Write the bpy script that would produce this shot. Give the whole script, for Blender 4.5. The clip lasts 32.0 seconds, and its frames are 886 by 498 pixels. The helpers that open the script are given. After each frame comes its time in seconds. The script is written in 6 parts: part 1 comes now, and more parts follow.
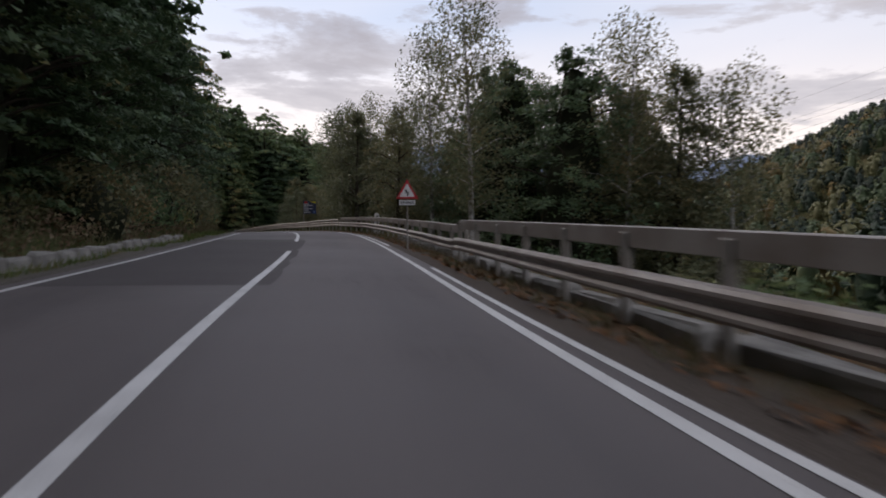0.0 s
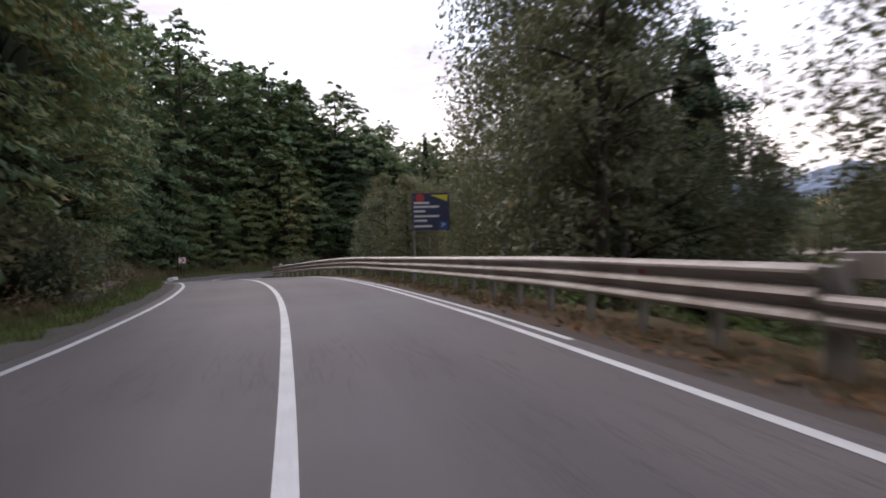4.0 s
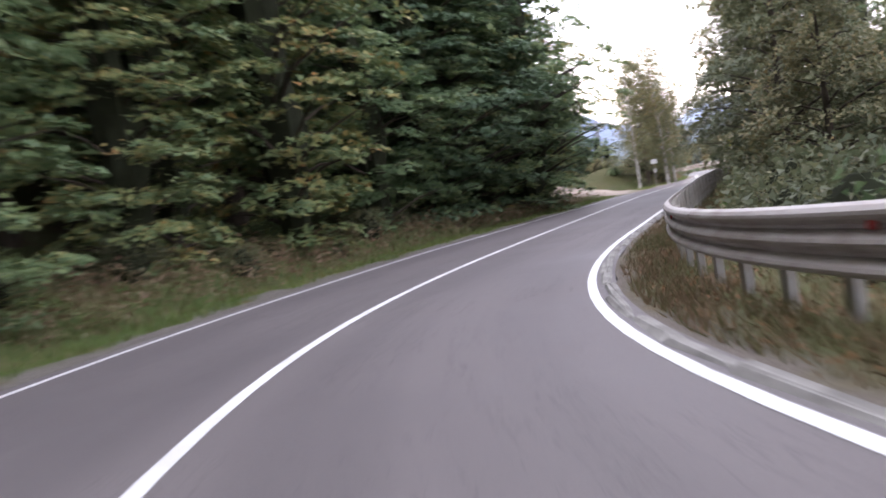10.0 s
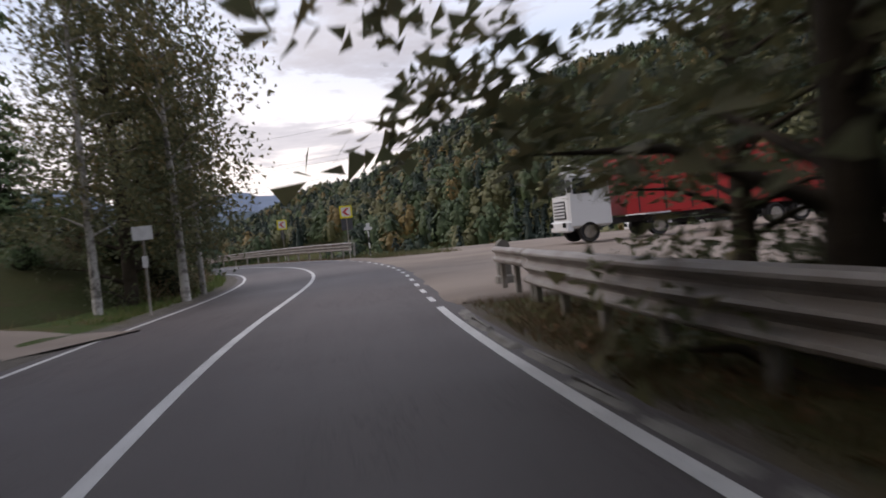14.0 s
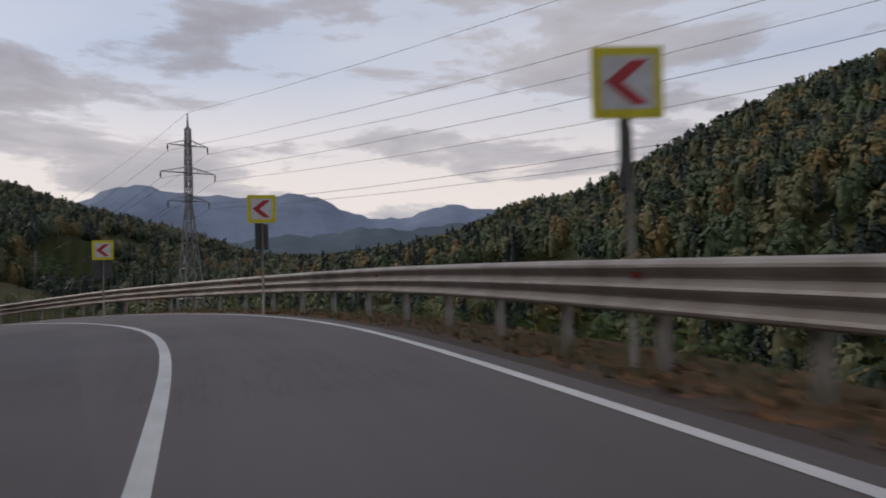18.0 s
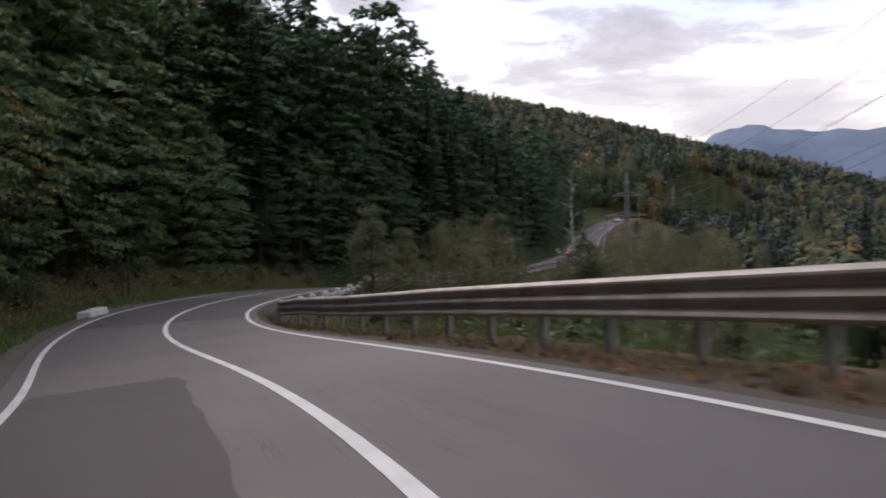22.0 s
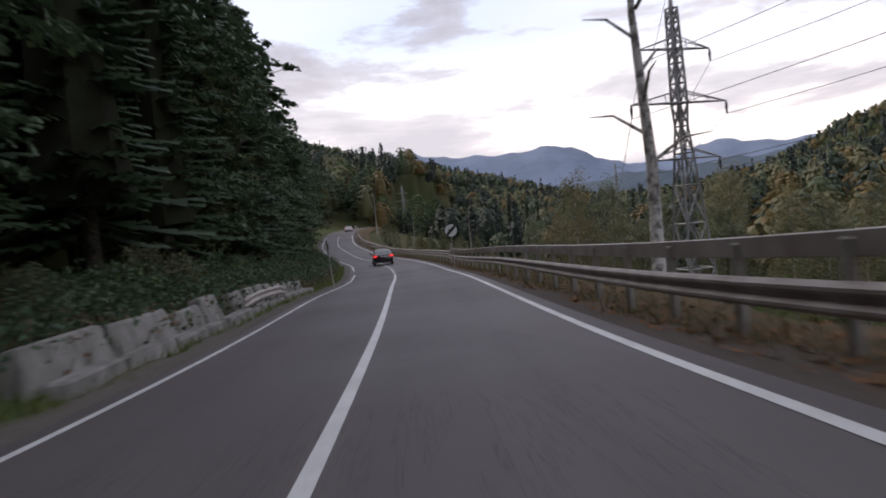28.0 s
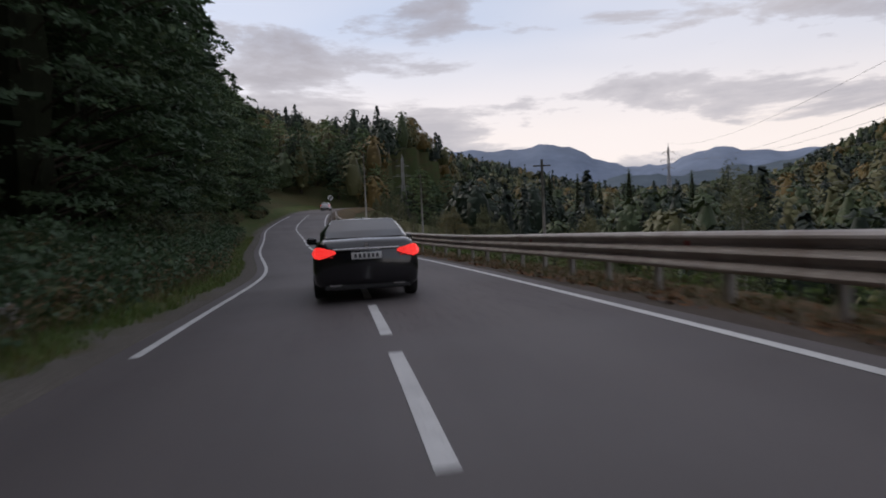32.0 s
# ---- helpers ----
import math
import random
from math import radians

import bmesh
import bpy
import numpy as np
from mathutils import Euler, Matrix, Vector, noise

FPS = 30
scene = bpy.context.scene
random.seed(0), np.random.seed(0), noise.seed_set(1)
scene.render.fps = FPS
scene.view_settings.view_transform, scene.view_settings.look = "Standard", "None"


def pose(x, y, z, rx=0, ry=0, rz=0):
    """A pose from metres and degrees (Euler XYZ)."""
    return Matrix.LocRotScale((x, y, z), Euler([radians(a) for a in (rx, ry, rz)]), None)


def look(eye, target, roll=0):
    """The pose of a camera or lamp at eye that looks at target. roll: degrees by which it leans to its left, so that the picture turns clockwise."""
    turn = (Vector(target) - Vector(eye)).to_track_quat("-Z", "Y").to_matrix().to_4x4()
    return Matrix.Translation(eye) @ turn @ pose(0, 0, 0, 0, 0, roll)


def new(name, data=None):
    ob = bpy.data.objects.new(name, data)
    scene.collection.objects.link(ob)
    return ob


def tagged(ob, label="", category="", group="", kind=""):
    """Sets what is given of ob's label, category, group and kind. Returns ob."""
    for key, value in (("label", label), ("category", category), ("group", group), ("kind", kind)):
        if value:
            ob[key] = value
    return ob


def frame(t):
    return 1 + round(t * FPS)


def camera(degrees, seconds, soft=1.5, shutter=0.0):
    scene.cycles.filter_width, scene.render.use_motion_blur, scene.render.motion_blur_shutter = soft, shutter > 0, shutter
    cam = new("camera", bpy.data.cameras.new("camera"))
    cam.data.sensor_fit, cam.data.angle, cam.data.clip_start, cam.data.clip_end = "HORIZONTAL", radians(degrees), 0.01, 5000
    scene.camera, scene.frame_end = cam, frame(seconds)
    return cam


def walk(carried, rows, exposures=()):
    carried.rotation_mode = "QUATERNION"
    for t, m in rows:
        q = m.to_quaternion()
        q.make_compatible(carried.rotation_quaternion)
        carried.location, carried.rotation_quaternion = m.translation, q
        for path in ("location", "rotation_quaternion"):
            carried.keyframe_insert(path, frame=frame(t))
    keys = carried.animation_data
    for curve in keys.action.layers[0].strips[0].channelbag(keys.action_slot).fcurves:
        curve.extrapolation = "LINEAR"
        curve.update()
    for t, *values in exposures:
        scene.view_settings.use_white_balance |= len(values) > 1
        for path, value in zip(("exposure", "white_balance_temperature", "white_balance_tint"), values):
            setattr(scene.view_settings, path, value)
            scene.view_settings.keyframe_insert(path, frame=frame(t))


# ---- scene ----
cam = camera(65.6, 32.0, soft=1.8, shutter=0.45)

# seconds, place, turn about x, y, z
PATH = [
    (0.0, -0.01, -0.00, -0.04, 87.18, 0.43, 0.12),
    (0.5, -1.20, 5.87, 0.05, 87.36, 1.87, 1.38),
    (1.0, -2.30, 11.85, 0.10, 87.42, 1.93, 2.18),
    (1.5, -3.32, 17.91, 0.12, 86.48, 2.87, 2.94),
    (2.0, -4.52, 23.95, 0.20, 86.34, 1.14, 2.74),
    (2.5, -5.85, 29.98, 0.22, 86.90, 3.58, 3.04),
    (3.0, -7.37, 35.99, 0.21, 87.52, 3.47, 3.61),
    (3.5, -9.05, 41.96, 0.15, 88.24, 2.53, 4.97),
    (4.0, -10.86, 47.90, 0.06, 88.80, 1.61, 6.76),
    (4.5, -12.79, 53.81, -0.08, 88.96, 1.54, 8.61),
    (5.0, -14.84, 59.72, -0.23, 88.73, 1.87, 10.50),
    (5.5, -17.04, 65.56, -0.28, 88.69, 1.81, 11.94),
    (6.0, -19.46, 71.26, -0.32, 88.65, 1.20, 13.15),
    (6.5, -22.00, 76.82, -0.46, 87.74, 1.64, 15.07),
    (7.0, -24.68, 82.18, -0.67, 86.69, 2.56, 16.88),
    (7.5, -27.53, 87.19, -0.96, 86.54, 3.59, 17.72),
    (8.0, -30.39, 91.95, -1.28, 86.40, 4.76, 18.55),
    (8.5, -32.99, 96.52, -1.59, 86.42, 7.18, 18.34),
    (9.0, -35.00, 101.31, -1.82, 86.31, 8.75, 15.25),
    (9.5, -36.62, 106.22, -2.09, 85.56, 8.66, 7.63),
    (10.0, -37.55, 111.28, -2.35, 86.35, 9.79, -1.74),
    (10.5, -37.57, 116.43, -2.52, 86.35, 10.19, -9.94),
    (11.0, -36.95, 121.49, -2.64, 86.10, 10.36, -18.59),
    (11.5, -35.59, 126.33, -2.65, 85.94, 9.97, -26.82),
    (12.0, -33.67, 131.02, -2.60, 86.33, 6.71, -32.56),
    (12.5, -31.47, 135.68, -2.57, 87.23, 6.56, -35.35),
    (13.0, -29.07, 140.41, -2.51, 87.65, 7.02, -37.54),
    (13.5, -26.40, 145.17, -2.44, 87.89, 6.27, -39.17),
    (14.0, -23.65, 150.09, -2.43, 88.42, 5.60, -41.09),
    (14.5, -20.60, 155.04, -2.44, 88.89, 4.62, -42.15),
    (15.0, -17.34, 160.05, -2.47, 89.33, 3.49, -42.17),
    (15.5, -14.04, 165.20, -2.52, 89.79, 2.36, -41.00),
    (16.0, -10.74, 170.49, -2.47, 90.00, 0.44, -39.54),
    (16.5, -7.84, 176.04, -2.53, 90.12, 0.76, -36.88),
    (17.0, -5.40, 181.68, -2.54, 90.27, 1.16, -33.41),
    (17.5, -3.56, 187.37, -2.52, 90.51, 1.34, -28.45),
    (18.0, -2.47, 193.00, -2.60, 90.93, 1.38, -23.92),
    (18.5, -1.92, 198.49, -2.64, 91.08, 0.14, -21.21),
    (19.0, -1.98, 203.92, -2.72, 91.32, -0.67, -14.35),
    (19.5, -2.67, 209.35, -2.76, 91.22, -1.42, -8.06),
    (20.0, -3.91, 214.68, -2.92, 90.63, -1.89, -1.51),
    (20.5, -5.79, 219.67, -3.26, 89.76, -1.16, 4.90),
    (21.0, -8.17, 224.37, -3.63, 88.38, -0.75, 11.43),
    (21.5, -10.93, 228.79, -4.05, 87.56, 0.75, 17.70),
    (22.0, -14.20, 232.88, -4.59, 87.26, 1.24, 23.77),
    (22.5, -17.85, 236.76, -5.15, 86.99, 1.18, 28.76),
    (23.0, -21.69, 240.35, -5.73, 87.37, 5.48, 31.32),
    (23.5, -25.24, 243.93, -6.17, 86.89, 8.95, 32.31),
    (24.0, -28.45, 247.58, -6.52, 86.13, 11.48, 31.60),
    (24.5, -31.42, 251.42, -6.89, 85.75, 11.75, 27.25),
    (25.0, -33.85, 255.96, -7.11, 84.51, 12.07, 19.51),
    (25.5, -35.89, 260.78, -7.32, 84.18, 11.33, 13.61),
    (26.0, -37.55, 265.81, -7.58, 83.89, 11.29, 8.32),
    (26.5, -38.96, 271.04, -8.02, 84.68, 11.25, 3.40),
    (27.0, -39.88, 276.56, -8.56, 85.43, 9.36, -0.68),
    (27.5, -40.28, 282.38, -9.10, 86.90, 7.41, -2.64),
    (28.0, -40.39, 288.44, -9.57, 88.32, 5.65, -3.37),
    (28.5, -40.40, 294.74, -9.89, 88.92, 4.36, -3.78),
    (29.0, -40.37, 301.25, -10.10, 89.08, 4.79, -4.11),
    (29.5, -40.35, 307.92, -10.24, 88.87, 4.97, -4.63),
    (30.0, -40.45, 314.71, -10.39, 88.54, 4.60, -4.44),
    (30.5, -40.67, 321.47, -10.61, 87.49, 4.74, -4.11),
    (31.0, -41.09, 328.09, -10.88, 87.05, 5.04, -3.25),
    (31.5, -41.48, 334.57, -11.04, 87.19, 3.06, -3.82),
    (32.0, -41.91, 340.91, -11.11, 87.81, 2.64, -4.06),
]
# seconds, stops, and the white balance as the clip's own camera drifts
EXPOSURE = [(t, e, 6680, 13.5 + 6.5 * min(1.0, max(0.0, e / 1.6))) for t, e in (
    (0.0, 0.3), (1.0, 0.7), (2.0, 1.15), (4.0, 1.2), (6.0, 1.3), (7.0, 2.0), (8.0, 2.7), (9.0, 2.9), (10.0, 2.75), (11.0, 2.4), (12.0, 1.65), (13.0, 1.0), (16.0, 0.05),
    (18.0, -0.1), (20.0, -0.25), (21.0, -0.1), (22.0, 0.65), (23.0, 1.75), (24.0, 2.5), (25.0, 2.35), (26.0, 1.6), (28.5, 0.55), (29.0, 0.5), (30.0, 0.45), (32.0, 0.15))]
walk(cam, [(r[0], pose(*r[1:])) for r in PATH], EXPOSURE)


# ---- world and sun ----
def node(tree, kind, **inputs):
    n = tree.nodes.new(kind)
    for key, value in inputs.items():
        n.inputs[key.replace("_", " ")].default_value = value
    return n


def ramp(tree, fac, *stops):
    n = tree.nodes.new("ShaderNodeValToRGB")
    while len(n.color_ramp.elements) < len(stops):
        n.color_ramp.elements.new(0.5)
    for e, (at_, c) in zip(n.color_ramp.elements, stops):
        e.position = at_
        e.color = (*c, 1) if len(c) == 3 else c
    tree.links.new(fac, n.inputs[0])
    return n.outputs[0]


def mixed(tree, fac, a, b, how="MIX"):
    n = tree.nodes.new("ShaderNodeMix")
    n.data_type, n.blend_type = "RGBA", how
    for slot, value in ((0, fac), (6, a), (7, b)):
        if isinstance(value, (int, float)):
            n.inputs[slot].default_value = value
        elif isinstance(value, tuple):
            n.inputs[slot].default_value = (*value, 1)
        else:
            tree.links.new(value, n.inputs[slot])
    return n.outputs[2]


SUN_UP, SUN_TURN = 32.0, -50.0
world = bpy.data.worlds.new("dusk_sky")
scene.world = world
world.use_nodes = True
wt = world.node_tree
bg = wt.nodes["Background"]
sky = wt.nodes.new("ShaderNodeTexSky")
sky.sky_type, sky.sun_disc = "NISHITA", False
sky.sun_elevation, sky.sun_rotation = radians(SUN_UP), radians(SUN_TURN)
sky.altitude, sky.air_density, sky.dust_density, sky.ozone_density = 800, 1.0, 2.0, 2.0
geo = wt.nodes.new("ShaderNodeTexCoord")
flat = node(wt, "ShaderNodeMapping", Scale=(1.0, 1.0, 3.8))
wt.links.new(geo.outputs["Generated"], flat.inputs["Vector"])
puff = node(wt, "ShaderNodeTexNoise", Scale=3.3, Detail=8.0, Roughness=0.6, Distortion=0.2)
wt.links.new(flat.outputs[0], puff.inputs["Vector"])
veil = node(wt, "ShaderNodeTexNoise", Scale=1.3, Detail=3.0, Roughness=0.5)
wt.links.new(flat.outputs[0], veil.inputs["Vector"])
pale = mixed(wt, 0.62, sky.outputs[0], (6.6, 7.4, 8.8))
high = node(wt, "ShaderNodeSeparateXYZ")
wt.links.new(geo.outputs["Generated"], high.inputs[0])
dusk = mixed(wt, ramp(wt, high.outputs[2], (0.03, (0.85, 0.85, 0.85)), (0.12, (0.70, 0.70, 0.70)), (0.26, (0, 0, 0))), pale, (9.6, 8.5, 7.5))
haze = mixed(wt, ramp(wt, veil.outputs[0], (0.40, (0, 0, 0)), (0.75, (0.5, 0.5, 0.5))), dusk, (8.8, 8.6, 8.8))
shade = mixed(wt, ramp(wt, veil.outputs[0], (0.35, (0, 0, 0)), (0.65, (1, 1, 1))), (3.2, 3.25, 3.8), (4.8, 4.8, 5.2))
cover = ramp(wt, puff.outputs[0], (0.515, (0, 0, 0)), (0.565, (0.7, 0.7, 0.7)), (0.65, (1, 1, 1)))
cloudy = mixed(wt, cover, haze, shade)
wt.links.new(cloudy, bg.inputs["Color"])
bg.inputs["Strength"].default_value = 0.1

sun_data = bpy.data.lights.new("sun", "SUN")
sun_data.energy, sun_data.angle, sun_data.color = 1.5, radians(40), (1.0, 0.93, 0.87)
sun = new("sun", sun_data)
sun.matrix_world = look((0, 0, 300), (-math.sin(radians(SUN_TURN)) * 300, -math.cos(radians(SUN_TURN)) * 300, 300 - 300 * math.tan(radians(SUN_UP))))


# ---- materials ----
def material(name, base, rough=0.7, metal=0.0, spec=0.4):
    m = bpy.data.materials.new(name)
    m.use_nodes = True
    t = m.node_tree
    b = t.nodes["Principled BSDF"]
    b.inputs["Base Color"].default_value = (*base, 1)
    b.inputs["Roughness"].default_value, b.inputs["Metallic"].default_value = rough, metal
    b.inputs["Specular IOR Level"].default_value = spec
    return m, t, b


def noise_tex(t, scale, detail=4.0, rough=0.55, vec=None, space="Object"):
    n = node(t, "ShaderNodeTexNoise", Scale=scale, Detail=detail, Roughness=rough)
    if vec is None:
        vec = t.nodes.new("ShaderNodeTexCoord").outputs[space]
    t.links.new(vec, n.inputs["Vector"])
    return n.outputs[0]


def bump(t, b, height, strength, distance=0.02):
    n = node(t, "ShaderNodeBump", Strength=strength, Distance=distance)
    t.links.new(height, n.inputs["Height"])
    t.links.new(n.outputs[0], b.inputs["Normal"])


def worn(name, a, c, scale=6.0, fine=60.0, rough=0.7, metal=0.0, relief=0.15, spec=0.4, lo=0.35, hi=0.7):
    """Two colours mottled at two scales, with fine relief."""
    m, t, b = material(name, a, rough, metal, spec)
    big, small = noise_tex(t, scale), noise_tex(t, fine, 3.0)
    col = mixed(t, ramp(t, big, (lo, (0, 0, 0)), (hi, (1, 1, 1))), a, c)
    col = mixed(t, ramp(t, small, (0.3, (0, 0, 0)), (0.8, (0.35, 0.35, 0.35))), col, tuple(0.55 * v for v in a))
    t.links.new(col, b.inputs["Base Color"])
    bump(t, b, small, relief, 0.01)
    return m


def asphalt_material():
    m, t, b = material("asphalt", (0.06, 0.058, 0.058), 0.8, 0.0, 0.22)
    uv = t.nodes.new("ShaderNodeUVMap").outputs[0]
    grain = noise_tex(t, 160.0, 3.0, 0.7)
    blotch = noise_tex(t, 0.16, 5.0, 0.6)
    stretch = node(t, "ShaderNodeMapping", Scale=(0.9, 0.035, 1.0))
    t.links.new(uv, stretch.inputs["Vector"])
    tracks = noise_tex(t, 1.0, 3.0, 0.5, stretch.outputs[0])
    patch = node(t, "ShaderNodeTexVoronoi", Scale=0.05)
    t.links.new(t.nodes.new("ShaderNodeTexCoord").outputs["Object"], patch.inputs["Vector"])
    seam = node(t, "ShaderNodeMapping", Scale=(0.9, 0.07, 1.0))
    t.links.new(uv, seam.inputs["Vector"])
    crack = noise_tex(t, 1.6, 6.0, 0.75, seam.outputs[0])
    col = mixed(t, ramp(t, blotch, (0.35, (0, 0, 0)), (0.7, (1, 1, 1))), (0.096, 0.083, 0.081), (0.130, 0.113, 0.109))
    col = mixed(t, ramp(t, tracks, (0.42, (0, 0, 0)), (0.72, (0.7, 0.7, 0.7))), col, (0.067, 0.058, 0.058))
    col = mixed(t, ramp(t, patch.outputs["Color"], (0.60, (0, 0, 0)), (0.62, (0.35, 0.35, 0.35))), col, (0.070, 0.061, 0.061))
    col = mixed(t, ramp(t, grain, (0.35, (0.0, 0.0, 0.0)), (0.75, (0.5, 0.5, 0.5))), col, (0.175, 0.155, 0.150))
    gate = ramp(t, crack, (0.492, (0, 0, 0)), (0.500, (0.55, 0.55, 0.55)), (0.508, (0, 0, 0)))
    col = mixed(t, mixed(t, ramp(t, blotch, (0.46, (0, 0, 0)), (0.58, (1, 1, 1))), (0, 0, 0), gate), col, (0.030, 0.028, 0.028))
    t.links.new(col, b.inputs["Base Color"])
    t.links.new(ramp(t, blotch, (0.3, (0.55, 0.55, 0.55)), (0.75, (0.8, 0.8, 0.8))), b.inputs["Roughness"])
    bump(t, b, grain, 0.25, 0.006)
    return m


def paint_material():
    m, t, b = material("road_paint", (0.62, 0.61, 0.59), 0.6)
    wear, fine = noise_tex(t, 1.2, 5.0, 0.65), noise_tex(t, 40.0, 4.0, 0.7)
    col = mixed(t, ramp(t, wear, (0.40, (0, 0, 0)), (0.80, (0.7, 0.7, 0.7))), (0.66, 0.65, 0.63), (0.36, 0.35, 0.34))
    col = mixed(t, ramp(t, fine, (0.56, (0, 0, 0)), (0.72, (0.8, 0.8, 0.8))), col, (0.16, 0.15, 0.15))
    t.links.new(col, b.inputs["Base Color"])
    bump(t, b, fine, 0.1, 0.004)
    return m


def leaf_material(name, stops, trans=0.25, patch=0.5, speck=0.42):
    """Leaves: colour from leaf to leaf, drifting from tree to tree."""
    m, t, b = material(name, (0.06, 0.09, 0.03), 0.55, 0.0, 0.25)
    isl = t.nodes.new("ShaderNodeNewGeometry").outputs["Random Per Island"]
    who = t.nodes.new("ShaderNodeObjectInfo").outputs["Random"]
    patchy = noise_tex(t, patch, 3.0, 0.6)
    s1 = t.nodes.new("ShaderNodeMath")
    s1.operation = "MULTIPLY_ADD"
    t.links.new(isl, s1.inputs[0])
    s1.inputs[1].default_value = speck
    t.links.new(patchy, s1.inputs[2])
    s2 = t.nodes.new("ShaderNodeMath")
    s2.operation = "MULTIPLY_ADD"
    t.links.new(who, s2.inputs[0])
    s2.inputs[1].default_value = 0.45
    t.links.new(s1.outputs[0], s2.inputs[2])
    s3 = t.nodes.new("ShaderNodeMath")
    s3.operation = "SUBTRACT"
    t.links.new(s2.outputs[0], s3.inputs[0])
    s3.inputs[1].default_value = 0.21 + speck / 2
    col = ramp(t, s3.outputs[0], *stops)
    t.links.new(col, b.inputs["Base Color"])
    tr = t.nodes.new("ShaderNodeBsdfTranslucent")
    t.links.new(col, tr.inputs["Color"])
    mx = t.nodes.new("ShaderNodeMixShader")
    mx.inputs[0].default_value = trans
    t.links.new(b.outputs[0], mx.inputs[1])
    t.links.new(tr.outputs[0], mx.inputs[2])
    t.links.new(mx.outputs[0], t.nodes["Material Output"].inputs["Surface"])
    return m


def ground_material():
    m, t, b = material("forest_floor", (0.06, 0.055, 0.03), 0.95, 0.0, 0.1)
    big, mid, fine = noise_tex(t, 0.06, 5.0), noise_tex(t, 0.6, 5.0, 0.65), noise_tex(t, 9.0, 4.0, 0.7)
    col = mixed(t, ramp(t, big, (0.4, (0, 0, 0)), (0.6, (1, 1, 1))), (0.045, 0.062, 0.022), (0.075, 0.068, 0.030))
    col = mixed(t, ramp(t, mid, (0.5, (0, 0, 0)), (0.7, (0.8, 0.8, 0.8))), col, (0.075, 0.050, 0.030))
    col = mixed(t, ramp(t, fine, (0.35, (0, 0, 0)), (0.8, (0.6, 0.6, 0.6))), col, (0.028, 0.030, 0.014))
    t.links.new(col, b.inputs["Base Color"])
    bump(t, b, fine, 0.7, 0.08)
    return m


def verge_material(name, green, dry, start=0.32, stone=((0.075, 0.066, 0.056), (0.19, 0.172, 0.150))):
    """Gravel by the asphalt, then dry and green grass: the UV's x runs outward in metres."""
    m, t, b = material(name, (0.1, 0.09, 0.06), 0.95, 0.0, 0.1)
    uv = t.nodes.new("ShaderNodeSeparateXYZ")
    t.links.new(t.nodes.new("ShaderNodeUVMap").outputs[0], uv.inputs[0])
    edge, fine, stones = noise_tex(t, 0.9, 5.0, 0.65), noise_tex(t, 14.0, 4.0, 0.7), noise_tex(t, 45.0, 2.0, 0.6)
    add = t.nodes.new("ShaderNodeMath")
    add.operation = "MULTIPLY_ADD"
    t.links.new(edge, add.inputs[0])
    add.inputs[1].default_value = 1.7
    t.links.new(uv.outputs[0], add.inputs[2])
    gravel = mixed(t, ramp(t, stones, (0.35, (0, 0, 0)), (0.7, (1, 1, 1))), *stone)
    grass = mixed(t, ramp(t, edge, (0.50, (0, 0, 0)), (0.68, (1, 1, 1))), green, dry)
    grass = mixed(t, ramp(t, fine, (0.4, (0, 0, 0)), (0.75, (0.7, 0.7, 0.7))), grass, (0.035, 0.034, 0.018))
    half = t.nodes.new("ShaderNodeMath")
    half.operation = "MULTIPLY"
    t.links.new(add.outputs[0], half.inputs[0])
    half.inputs[1].default_value = 0.25
    t.links.new(mixed(t, ramp(t, half.outputs[0], (start, (0, 0, 0)), (start + 0.13, (1, 1, 1))), gravel, grass), b.inputs["Base Color"])
    bump(t, b, fine, 0.6, 0.04)
    return m


ASPHALT, PAINT, FLOOR = asphalt_material(), paint_material(), ground_material()
VERGE = verge_material("grassy_verge", (0.062, 0.090, 0.026), (0.130, 0.092, 0.052))
DRYVERGE = verge_material("dry_verge", (0.085, 0.064, 0.034), (0.150, 0.082, 0.046), 0.34, ((0.062, 0.050, 0.041), (0.135, 0.112, 0.094)))
BENDVERGE = verge_material("grassy_bend_verge", (0.080, 0.088, 0.034), (0.135, 0.095, 0.052), 0.22, ((0.085, 0.070, 0.056), (0.18, 0.155, 0.13)))
FALLEN = worn("fallen_leaves", (0.24, 0.115, 0.050), (0.13, 0.070, 0.036), 3.0, 40.0, 0.8, 0.0, 0.1, 0.2)
PATCH = worn("patched_asphalt", (0.086, 0.075, 0.074), (0.100, 0.088, 0.086), 0.5, 120.0, 0.8, 0.0, 0.25, 0.22)
GRAVEL = worn("gravel", (0.300, 0.250, 0.212), (0.205, 0.170, 0.145), 0.25, 30.0, 0.95, 0.0, 0.5, 0.1)
STEEL = worn("galvanised_steel", (0.40, 0.365, 0.335), (0.25, 0.205, 0.175), 1.6, 30.0, 0.55, 0.30, 0.06)
POSTSTEEL = worn("post_steel", (0.36, 0.34, 0.31), (0.22, 0.19, 0.16), 3.0, 40.0, 0.6, 0.35, 0.08)
CONCRETE = worn("weathered_concrete", (0.30, 0.285, 0.26), (0.16, 0.15, 0.135), 2.2, 35.0, 0.9, 0.0, 0.35, 0.2)
WHITEWASH = worn("whitewashed_concrete", (0.66, 0.65, 0.63), (0.42, 0.40, 0.37), 3.0, 30.0, 0.8, 0.0, 0.2, 0.25)
STONE = worn("rough_stone", (0.28, 0.26, 0.235), (0.13, 0.125, 0.11), 2.5, 20.0, 0.95, 0.0, 0.6, 0.15)
